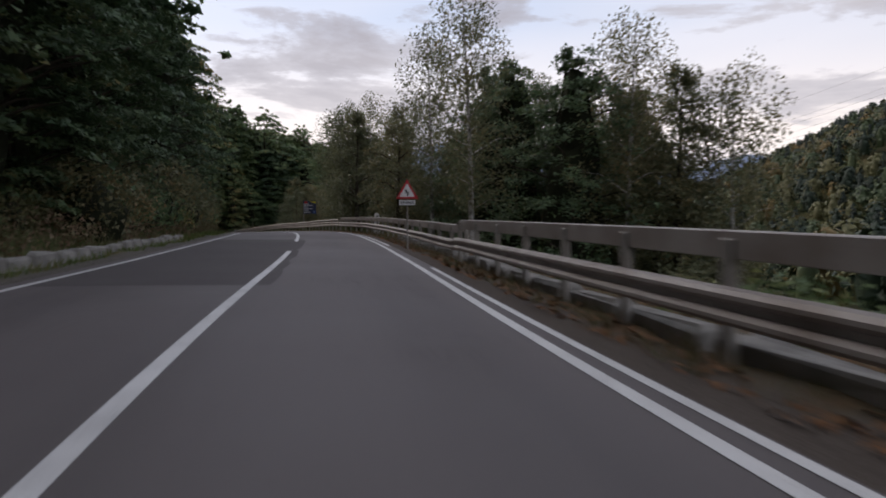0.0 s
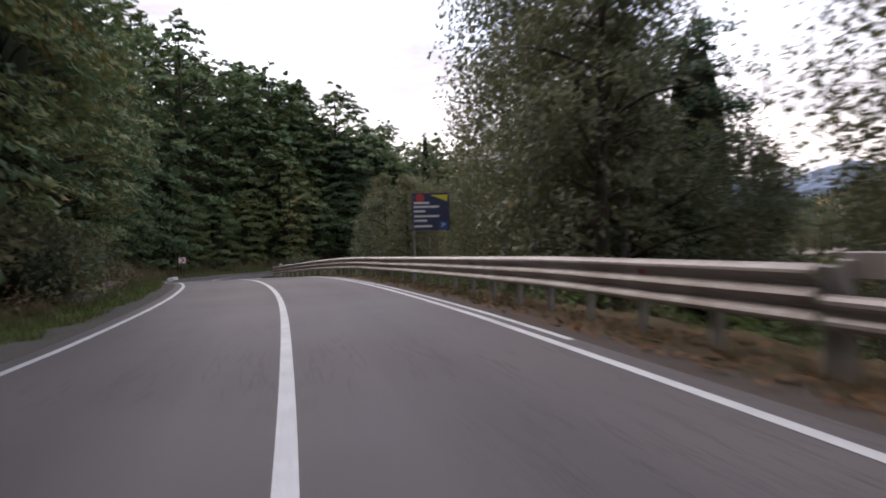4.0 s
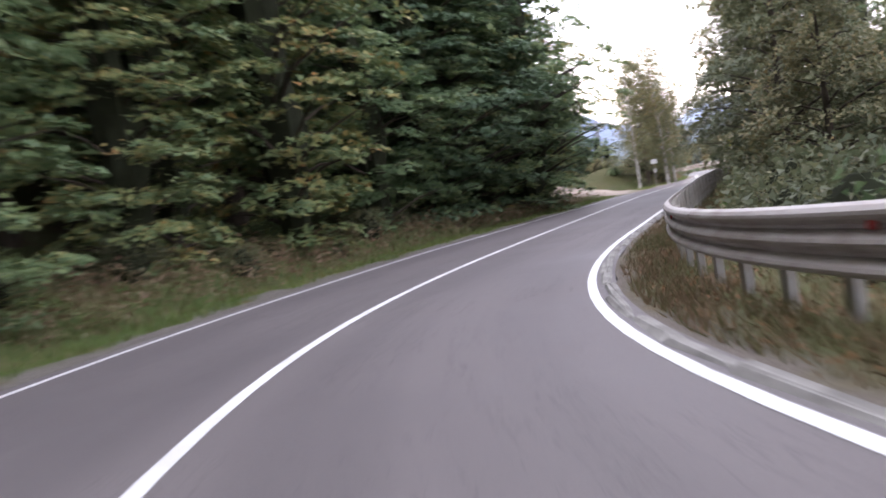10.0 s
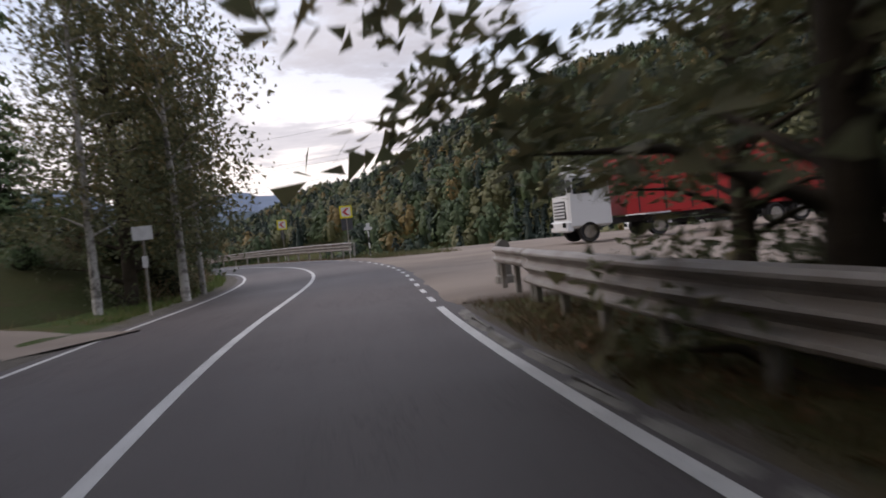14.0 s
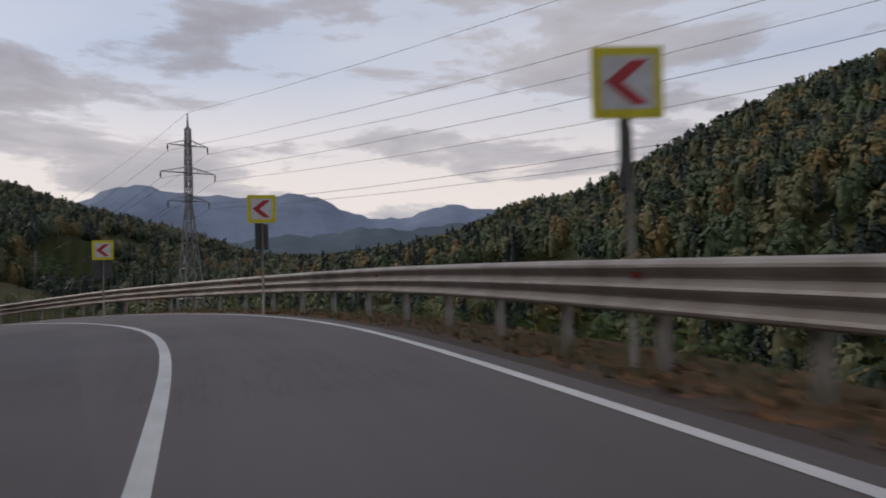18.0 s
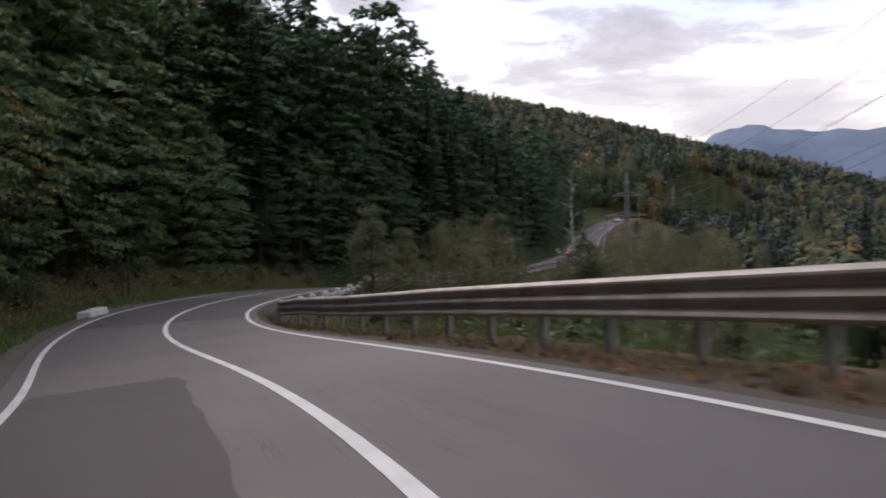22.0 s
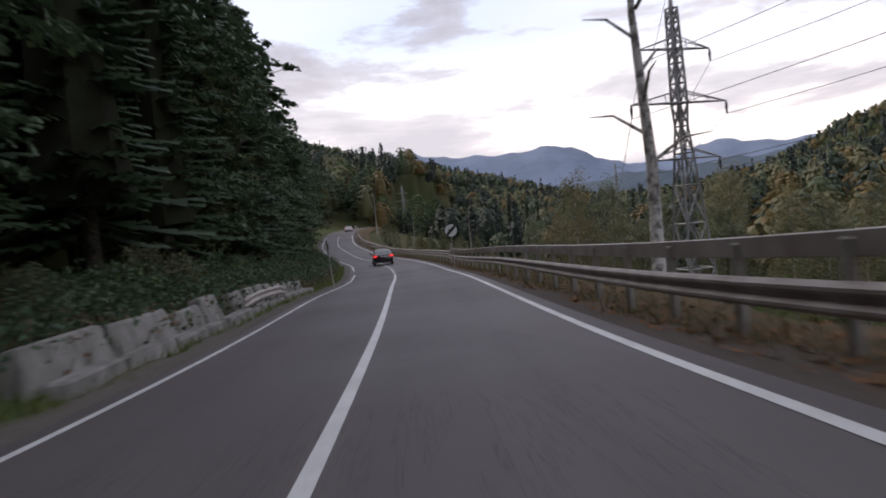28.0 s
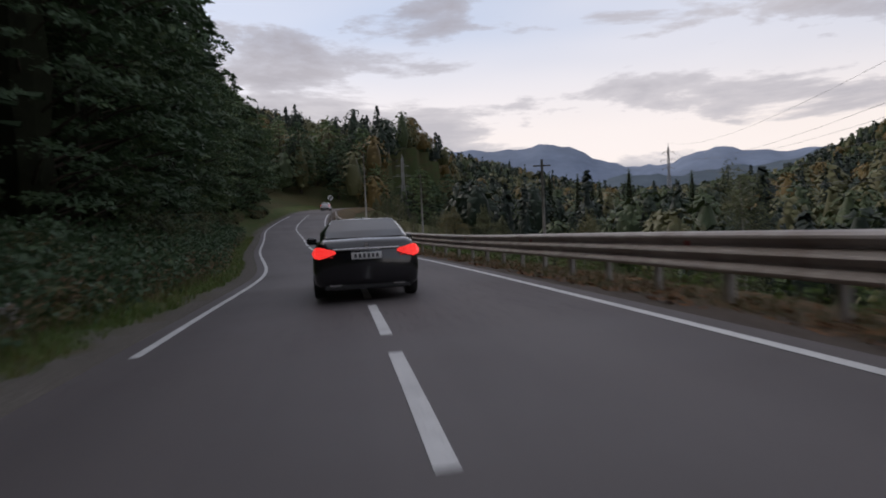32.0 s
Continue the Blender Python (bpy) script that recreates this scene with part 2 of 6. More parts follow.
LATTICE = worn("lattice_steel", (0.36, 0.36, 0.36), (0.24, 0.22, 0.21), 1.0, 20.0, 0.5, 0.5, 0.03)
SIGNGREY = worn("sign_back", (0.085, 0.085, 0.09), (0.05, 0.05, 0.055), 4.0, 50.0, 0.55, 0.3, 0.03)
SIGNWHITE = worn("sign_white", (0.68, 0.68, 0.67), (0.52, 0.51, 0.49), 5.0, 60.0, 0.4, 0.0, 0.02)
SIGNRED = worn("sign_red", (0.50, 0.028, 0.035), (0.36, 0.03, 0.035), 5.0, 60.0, 0.4, 0.0, 0.02)
SIGNYELLOW = worn("sign_yellow", (0.72, 0.62, 0.015), (0.6, 0.5, 0.02), 5.0, 60.0, 0.4, 0.0, 0.02)
SIGNBLUE = worn("sign_blue", (0.02, 0.028, 0.075), (0.03, 0.035, 0.07), 5.0, 60.0, 0.45, 0.0, 0.02)
SIGNBLACK = worn("sign_black", (0.015, 0.015, 0.015), (0.03, 0.03, 0.03), 5.0, 60.0, 0.45, 0.0, 0.02)
REFLECT = worn("red_reflector", (0.50, 0.03, 0.03), (0.3, 0.03, 0.03), 20.0, 90.0, 0.25, 0.0, 0.05)
BARK = worn("bark", (0.075, 0.060, 0.045), (0.035, 0.030, 0.024), 3.0, 18.0, 0.95, 0.0, 0.8, 0.1)
BIRCHBARK = worn("birch_bark", (0.42, 0.40, 0.37), (0.09, 0.08, 0.07), 4.0, 16.0, 0.85, 0.0, 0.4, 0.15, 0.45, 0.62)
# near-black for the shells inside crowns: the inner shade put into the colour
CROWNSHADE = worn("tangled_twigs", (0.030, 0.034, 0.020), (0.018, 0.018, 0.012), 1.2, 9.0, 0.95, 0.0, 0.8, 0.05)
LEAF = leaf_material("broad_leaves", ((0.0, (0.064, 0.106, 0.050)), (0.45, (0.113, 0.170, 0.079)), (0.72, (0.180, 0.221, 0.089)), (0.90, (0.289, 0.244, 0.089)), (1.0, (0.373, 0.206, 0.081))), 0.32)
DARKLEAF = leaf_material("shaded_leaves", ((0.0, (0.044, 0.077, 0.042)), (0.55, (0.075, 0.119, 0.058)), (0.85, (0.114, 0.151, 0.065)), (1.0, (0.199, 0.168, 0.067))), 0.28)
BIRCHLEAF = leaf_material("birch_leaves", ((0.0, (0.080, 0.100, 0.053)), (0.5, (0.128, 0.138, 0.074)), (0.8, (0.190, 0.168, 0.081)), (1.0, (0.255, 0.182, 0.085))), 0.38)
NEEDLE = leaf_material("spruce_needles", ((0.0, (0.028, 0.048, 0.028)), (0.6, (0.046, 0.072, 0.036)), (1.0, (0.070, 0.094, 0.042))), 0.12)
WEED = leaf_material("weeds", ((0.0, (0.075, 0.100, 0.036)), (0.40, (0.118, 0.118, 0.050)), (0.70, (0.180, 0.124, 0.074)), (1.0, (0.205, 0.122, 0.082))), 0.25)
GRASS = leaf_material("grass_blades", ((0.0, (0.062, 0.115, 0.028)), (0.5, (0.100, 0.150, 0.038)), (0.85, (0.165, 0.150, 0.058)), (1.0, (0.210, 0.162, 0.080))), 0.25)
RUBBER = worn("rubber", (0.018, 0.018, 0.018), (0.03, 0.029, 0.028), 8.0, 50.0, 0.85, 0.0, 0.1)
CHROME, _, _ = material("chrome", (0.62, 0.62, 0.63), 0.18, 1.0)
BLACKCAR, _t, _b = material("black_paint", (0.008, 0.008, 0.010), 0.22, 0.0, 0.6)
_b.inputs["Coat Weight"].default_value = 0.6
WHITECAR, _t, _b = material("white_paint", (0.62, 0.62, 0.62), 0.3, 0.0, 0.5)
REDPAINT, _t, _b = material("red_paint", (0.42, 0.022, 0.022), 0.35, 0.0, 0.5)
DARKGLASS, _t, _b = material("tinted_glass", (0.015, 0.017, 0.020), 0.08, 0.0, 0.8)
PLASTIC = worn("black_plastic", (0.02, 0.02, 0.021), (0.035, 0.034, 0.034), 6.0, 60.0, 0.6, 0.0, 0.05)


def lamp_material(name, base, glow):
    m, t, b = material(name, base, 0.3)
    b.inputs["Emission Color"].default_value = (*base, 1)
    b.inputs["Emission Strength"].default_value = glow
    return m


TAIL = lamp_material("lit_tail_lamp", (0.80, 0.035, 0.03), 0.95)
DIMTAIL = lamp_material("tail_lamp", (0.45, 0.02, 0.02), 0.4)


# ---- building helpers ----
class Shape:
    """A mesh in the making: points, faces and, if wanted, one UV a corner."""

    def __init__(self):
        self.v, self.f, self.uv = [], [], []

    def face(self, *pts):
        n = len(self.v)
        self.v.extend(tuple(p) for p in pts)
        self.f.append(tuple(range(n, n + len(pts))))

    def box(self, size, m=None, taper=1.0, bevel=0.0):
        x, y, z = (s / 2 for s in size)
        b = min(bevel, x * 0.9, y * 0.9, z * 0.9)
        n = len(self.v)
        rings = [(-z, 0.0 if not b else b)] + ([(-z + b, 0.0)] if b else []) + ([(z - b, 0.0)] if b else []) + [(z, 0.0 if not b else b)]
        pts = []
        for h, inset in rings:
            k = 1 + (taper - 1) * (h + z) / (2 * z)
            a, c = x * k - inset, y * k - inset
            if b:
                pts += [(-a, -c + b, h), (-a + b, -c, h), (a - b, -c, h), (a, -c + b, h), (a, c - b, h), (a - b, c, h), (-a + b, c, h), (-a, c - b, h)]
            else:
                pts += [(-a, -c, h), (a, -c, h), (a, c, h), (-a, c, h)]
        w = 8 if b else 4
        if m is not None:
            pts = [tuple(m @ Vector(p)) for p in pts]
        self.v += pts
        for r in range(len(rings) - 1):
            for i in range(w):
                j = (i + 1) % w
                self.f.append((n + r * w + i, n + r * w + j, n + (r + 1) * w + j, n + (r + 1) * w + i))
        self.f.append(tuple(n + i for i in reversed(range(w))))
        self.f.append(tuple(n + (len(rings) - 1) * w + i for i in range(w)))
        return self

    def tube(self, path, radii, sides=6, caps=True):
        n = len(self.v)
        path = [Vector(p) for p in path]
        for i, p in enumerate(path):
            way = (path[min(i + 1, len(path) - 1)] - path[max(i - 1, 0)]).normalized()
            a = way.cross(Vector((0, 0, 1)) if abs(way.z) < 0.9 else Vector((1, 0, 0))).normalized()
            b = way.cross(a)
            r = radii[i] if isinstance(radii, (list, tuple)) else radii
            for k in range(sides):
                q = 2 * math.pi * k / sides
                self.v.append(tuple(p + a * (r * math.cos(q)) + b * (r * math.sin(q))))
        for i in range(len(path) - 1):
            for k in range(sides):
                j = (k + 1) % sides
                self.f.append((n + i * sides + k, n + i * sides + j, n + (i + 1) * sides + j, n + (i + 1) * sides + k))
        if caps:
            self.f.append(tuple(n + k for k in range(sides)))
            self.f.append(tuple(n + (len(path) - 1) * sides + k for k in reversed(range(sides))))
        return self

    def sweep(self, sections, closed=False):
        """Quads between neighbouring sections, each a list of points."""
        n, w = len(self.v), len(sections[0])
        for sec in sections:
            self.v += [tuple(p) for p in sec]
        for i in range(len(sections) - 1):
            for k in range(w if closed else w - 1):
                j = (k + 1) % w
                self.f.append((n + i * w + k, n + i * w + j, n + (i + 1) * w + j, n + (i + 1) * w + k))
        return self

    def prism(self, outline, depth, m=None):
        """A flat outline in x and z, pushed back along y by depth."""
        n, w = len(self.v), len(outline)
        pts = [(x, 0, z) for x, z in outline] + [(x, depth, z) for x, z in outline]
        self.v += [tuple(m @ Vector(p)) if m is not None else p for p in pts]
        self.f += [tuple(n + i for i in range(w)), tuple(n + w + i for i in reversed(range(w)))]
        self.f += [(n + i, n + w + i, n + w + (i + 1) % w, n + (i + 1) % w) for i in range(w)]
        return self

    def mesh(self, name, mat, smooth=False):
        me = bpy.data.meshes.new(name)
        me.from_pydata(self.v, [], self.f)
        if self.uv:
            layer = me.uv_layers.new(name="UVMap")
            loops = np.empty(len(me.loops), dtype=np.int32)
            me.loops.foreach_get("vertex_index", loops)
            layer.data.foreach_set("uv", np.asarray(self.uv, dtype=np.float32)[loops].ravel())
        me.materials.append(mat)
        if smooth:
            me.polygons.foreach_set("use_smooth", [True] * len(me.polygons))
        me.update()
        return me


def part(name, shape, mat, parent, label="", smooth=False, m=None):
    ob = new(name, shape if isinstance(shape, bpy.types.Mesh) else shape.mesh(name, mat, smooth))
    ob.parent = parent
    if m is not None:
        ob.matrix_basis = m
    return tagged(ob, label)


def thing(name, label, category, m=None, group="", kind=""):
    ob = new(name)
    ob.empty_display_size = 0.2
    if m is not None:
        ob.matrix_basis = m
    return tagged(ob, label, category, group, kind)


def setting(name, shape, mat, label="", category="", smooth=False):
    return tagged(new(name, shape.mesh(name, mat, smooth)), label, category, kind="structure")


# ---- the road's line ----
ROAD_XY = [(6.8, -38.4), (3.8, -24.2), (0.9, -10.0), (-1.89, 3.7), (-4.07, 17.2), (-6.48, 30.2), (-9.37, 42.69), (-13.58, 55.41), (-18.11, 67.3), (-23.26,
           78.37), (-29.63, 89.64), (-35.14, 99.13), (-38.26, 108.01), (-39.36, 116.7), (-37.55, 125.52), (-32.84, 135.92), (-26.56, 147.93), (-20.08, 158.89),
           (-12.6, 169.6), (-7.11, 178.9), (-3.67, 187.99), (-2.42, 197.9), (-2.27, 207.39), (-4.33, 216.72), (-8.38, 225.71), (-13.87, 233.94), (-21.89,
           241.64), (-30.0, 248.1), (-35.53, 255.04), (-38.52, 264.32), (-40.59, 275.03), (-41.14, 287.3), (-41.02, 301.4), (-41.02, 315.6), (-41.09, 329.4),
           (-41.57, 342.3), (-42.54, 354.61), (-43.86, 367.34), (-46.66, 381.0), (-49.2, 396.0), (-51.6, 410.0), (-53.2, 424.0), (-54.4, 438.0), (-55.3, 452.0),
           (-55.7, 466.0), (-54.8, 480.0), (-51.5, 494.0)]
ROAD_Z = [-1.66, -1.49, -1.32, -1.16, -1.1, -1.04, -1.09, -1.32, -1.57, -1.85, -2.46, -3.04, -3.4, -3.67, -3.85, -3.88, -3.82, -3.79, -3.81, -3.81, -3.76,
           -3.78, -3.91, -4.27, -4.85, -5.77, -6.99, -7.89, -8.27, -8.66, -9.57, -10.69, -11.34, -11.66, -12.13, -12.34, -12.46, -12.58, -12.35, -11.8, -11.15,
           -10.45, -9.7, -8.9, -8.05, -7.4, -6.9]
# along the road: lane width right, lane width left, crossfall
LANES = [(39.0, 3.17, 3.32, -0.014), (59.0, 3.1, 3.29, -0.027), (79.0, 3.1, 3.3, -0.015), (99.0, 3.16, 3.12, 0.017), (119.0, 3.13, 3.09, 0.012), (139.0, 3.2,
           3.35, -0.008), (160.0, 3.43, 3.56, -0.015), (180.0, 3.35, 3.47, -0.026), (200.0, 3.29, 3.15, 0.019), (221.0, 3.13, 3.05, 0.031), (240.0, 3.12, 3.02,
           0.026), (260.0, 3.17, 2.95, 0.027), (280.0, 2.94, 2.88, 0.031), (300.0, 2.69, 2.96, 0.028), (321.0, 2.6, 2.95, 0.009), (341.0, 2.82, 3.05, 0.039),
           (361.0, 3.08, 3.03, 0.036), (381.0, 3.1, 2.98, 0.035), (401.0, 3.06, 2.85, 0.049), (440.0, 3.05, 2.95, 0.02), (540.0, 3.05, 2.95, 0.0)]
STEP = 1.0


def spline(points, step):
    """A natural cubic through the points, sampled evenly."""
    c = np.array(points, dtype=float)
    t = np.concatenate([[0], np.cumsum(np.hypot(*np.diff(c[:, :2], axis=0).T))])
    m, h = len(t), np.diff(t)
    a, b = np.eye(m), np.zeros_like(c)
    for i in range(1, m - 1):
        a[i, i - 1], a[i, i], a[i, i + 1] = h[i - 1], 2 * (h[i - 1] + h[i]), h[i]
        b[i] = 6 * ((c[i + 1] - c[i]) / h[i] - (c[i] - c[i - 1]) / h[i - 1])
    k = np.linalg.solve(a, b)
    u = np.arange(0, t[-1], step)
    i = np.clip(np.searchsorted(t, u) - 1, 0, m - 2)
    p, w = ((t[i + 1] - u) / h[i])[:, None], h[i][:, None]
    q = 1 - p
    return p * c[i] + q * c[i + 1] + ((p ** 3 - p) * k[i] + (q ** 3 - q) * k[i + 1]) * w * w / 6


LINE = spline([(x, y, z) for (x, y), z in zip(ROAD_XY, ROAD_Z)], STEP)
LENGTH = (len(LINE) - 1) * STEP
_tan = np.gradient(LINE[:, :2], axis=0)
_tan /= np.hypot(_tan[:, 0], _tan[:, 1])[:, None]
SIDE = np.stack([_tan[:, 1], -_tan[:, 0]], 1)
_ls = [r[0] for r in LANES]


def lane_right(s):
    return np.interp(s, _ls, [r[1] for r in LANES])


def lane_left(s):
    return np.interp(s, _ls, [r[2] for r in LANES])


def crossfall(s):
    return np.interp(s, _ls, [r[3] for r in LANES])


def on_line(s):
    """Centre, side and heading at s metres along the road."""
    u = min(max(s / STEP, 0), len(LINE) - 1.001)
    i = int(u)
    w = u - i
    side = SIDE[i] * (1 - w) + SIDE[i + 1] * w
    return LINE[i] * (1 - w) + LINE[i + 1] * w, side, math.degrees(math.atan2(-(-side[1]), side[0]))


RIGHT_RISE = ((0.0, -0.02), (0.5, -0.05), (1.6, -0.04), (2.4, -0.12), (3.6, -0.75))
LEFT_RISE = ((0.0, -0.02), (0.9, 0.0), (1.8, 0.10), (2.8, 0.42), (4.0, 0.95))


def at(s, d, h=0.0):
    """The place d metres right of the centre line, h above the road or verge there."""
    c, side, _ = on_line(s)
    e, wr, wl = crossfall(s), lane_right(s) + 0.35, lane_left(s) + 0.35
    k = min(max(d, -wl), wr)
    z = c[2] + e * k
    if d > wr:
        z += np.interp(d - wr, *zip(*RIGHT_RISE)) - dip(s) * min(1.0, max(0.0, (d - wr - 0.15) / 0.6))
    elif d < -wl:
        z += np.interp(-wl - d, *zip(*LEFT_RISE)) * spur(s)
    return Vector((c[0] + side[0] * d, c[1] + side[1] * d, z + h))


def dip(s):
    """How far the shoulder right of the road falls away where the balustrade stands."""
    return np.interp(s, [304, 314, 318, 331, 338], [0.0, 0.15, 0.38, 0.40, 0.0])


def spur(s):
    """How far the hillside left of the road rises: low inside the left-hand bend."""
    return np.interp(s, [185, 205, 262, 290], [1.0, 0.22, 0.22, 1.0])


def heading(s):
    """Degrees by which a thing that faces along the road is turned."""
    c, side, _ = on_line(s)
    return math.degrees(math.atan2(side[1], side[0]))


def nearest(x, y):
    """s and d of a place."""
    i = int(np.argmin((LINE[:, 0] - x) ** 2 + (LINE[:, 1] - y) ** 2))
    return i * STEP, (x - LINE[i, 0]) * SIDE[i, 0] + (y - LINE[i, 1]) * SIDE[i, 1]


# ---- terrain ----
LEFT_HILL = ((2.4, -0.55), (4.0, 0.75), (6, 1.4), (10, 2.9), (30, 10.0), (60, 20.0), (120, 32.0), (260, 46.0))
RIGHT_FALL = ((2.2, -0.5), (3.6, -0.95), (6, -2.0), (14, -5.0), (30, -8.0), (80, -12.0), (250, -16.0))
# place, spread, height and steepness of each hill
HILLS = ((590, 317, 325, 147, 3.2), (623, 1030, 160, 86, 2.7), (-273, 932, 220, 115, 2.2), (500, 1257, 236, 29, 2.3), (-511, 540, 220, 68, 2.0), (-330, 40, 210, 70, 2.0))
LAYBY = (212.0, 243.0)


def smooth_step(a, lo, hi):
    k = np.clip((a - lo) / (hi - lo), 0, 1)
    return k * k * (3 - 2 * k)


def terrain_height(x, y):
    """Heights for arrays of places."""
    x, y = np.asarray(x, dtype=float), np.asarray(y, dtype=float)
    best, idx = np.full(x.shape, 1e18), np.zeros(x.shape, dtype=int)
    for i in range(0, len(LINE), 2):
        q = (x - LINE[i, 0]) ** 2 + (y - LINE[i, 1]) ** 2
        near_ = q < best
        best[near_], idx[near_] = q[near_], i
    s, dist = idx * STEP, np.sqrt(best)
    d = (x - LINE[idx, 0]) * SIDE[idx, 0] + (y - LINE[idx, 1]) * SIDE[idx, 1]
    e, wr, wl = crossfall(s), lane_right(s) + 0.35, lane_left(s) + 0.35
    road = LINE[idx, 2] + e * np.clip(d, -wl, wr)
    ul, ur = np.where(d < 0, dist - wl, 0), np.where(d >= 0, dist - wr, 0)
    left = np.interp(ul, *zip(*LEFT_HILL))
    left = np.where(left > 0, left * spur(s), left) * (1 + np.interp(s, [110, 140, 185, 200, 310, 345, 430, 470], [0, 0.35, 0.35, 0, 0, 0.9, 0.9, 0]) * smooth_step(ul, 5, 22))
    right = np.interp(ur, *zip(*RIGHT_FALL)) * (1 + (np.interp(s, [190, 220, 300, 335], [0.0, 1.1, 1.1, 0.0])) * smooth_step(ur, 8, 40))
    lay = smooth_step(s, LAYBY[0] - 10, LAYBY[0] - 2) * (1 - smooth_step(s, LAYBY[1] - 4, LAYBY[1] + 2)) * (1 - smooth_step(ur, 45, 88))
    right = right * (1 - lay) + lay * np.where(ur < 2.2, -0.5, -0.07)
    right = right - 0.45 * (dip(s) > 0.02) * smooth_step(ur, 0.5, 1.5)
    mound = 1.9 * np.exp(-0.5 * (((x + 17.6) / 2.6) ** 2 + ((y - 178.5) / 3.4) ** 2)) + 1.2 * np.exp(-0.5 * (((x + 26.0) / 5.0) ** 2 + ((y - 179.0) / 5.0) ** 2))
    lumps = mound + 0.5 * np.sin(x * 0.31 + y * 0.17) * np.sin(y * 0.23 - x * 0.11) + 0.22 * np.sin(x * 0.9) * np.sin(y * 0.8)
    rough = smooth_step(np.maximum(ul, ur), 5, 16) * (1 - lay)
    near_z = road + np.where(d < 0, left, right) + (lumps - mound) * rough + mound * smooth_step(ul, 1.0, 3.0)
    far_z = -33.0 + 9.0 * smooth_step(y, 330, 520)
    for hx, hy, wide, high, steep in HILLS:
        far_z = far_z + high * np.exp(-0.5 * (((x - hx) ** 2 + (y - hy) ** 2) / wide ** 2) ** (steep / 2))
    far_z = far_z + 5 * np.sin(x * 0.021 + 1) * np.sin(y * 0.017)
    k = smooth_step(dist, 45, 190)
    return near_z * (1 - k) + far_z * k


def stand_z(x, y):
    """Where a thing stands: on the verge's strip or on the ground beyond."""
    s, d = nearest(x, y)
    on_verge = -lane_left(s) - 4.2 < d < lane_right(s) + 3.8
    return max(at(s, d).z if on_verge else -999.0, ground_z(x, y))


def ground_z(x, y):
    return float(terrain_height(np.array([x]), np.array([y]))[0])


def build_ground():
    def ticks(lo, hi, step, far_lo, far_hi):
        mid = np.arange(lo, hi + 0.1, step)
        out = 1.22 ** np.arange(1, 30) * step * 2.2
        a, b = lo - np.cumsum(out), hi + np.cumsum(out)
        return np.concatenate([a[a > far_lo][::-1], mid, b[b < far_hi]])

    xs, ys = ticks(-130, 110, 1.6, -4800, 4800), ticks(-50, 500, 1.6, -4800, 4800)
    gx, gy = np.meshgrid(xs, ys)
    gz = terrain_height(gx.ravel(), gy.ravel())
    sh = Shape()
    sh.v = np.stack([gx.ravel(), gy.ravel(), gz], 1).tolist()
    w = len(xs)
    base = (np.arange(len(ys) - 1)[:, None] * w + np.arange(w - 1)[None, :]).ravel()
    sh.f = np.stack([base, base + 1, base + 1 + w, base + w], 1).tolist()
    setting("ground", sh, FLOOR, "forest floor and valley meadow, leaf litter and thin grass", "ground", True)


def camber(s, d):
    """How far the asphalt stands above the plain crossfall, d metres right of the centre line."""
    wl, wr = lane_left(s) + 0.35, lane_right(s) + 0.35
    return float(np.interp(d, [-wl, -wl / 2, 0, wr / 2, wr], [-0.004, 0.015, 0.02, 0.015, -0.004]))


def strip(s0, s1, step, offsets, rise=0.0):
    """A ribbon along the road: offsets(s) gives (d, h) across it."""
    sh, n = Shape(), max(2, int(round((s1 - s0) / step)) + 1)
    rows = []
    for s in np.linspace(s0, s1, n):
        row = offsets(s)
        rows.append([at(s, d, h + rise) for d, h in row])
        sh.uv += [(abs(d), s) for d, h in row]
    return sh.sweep(rows)


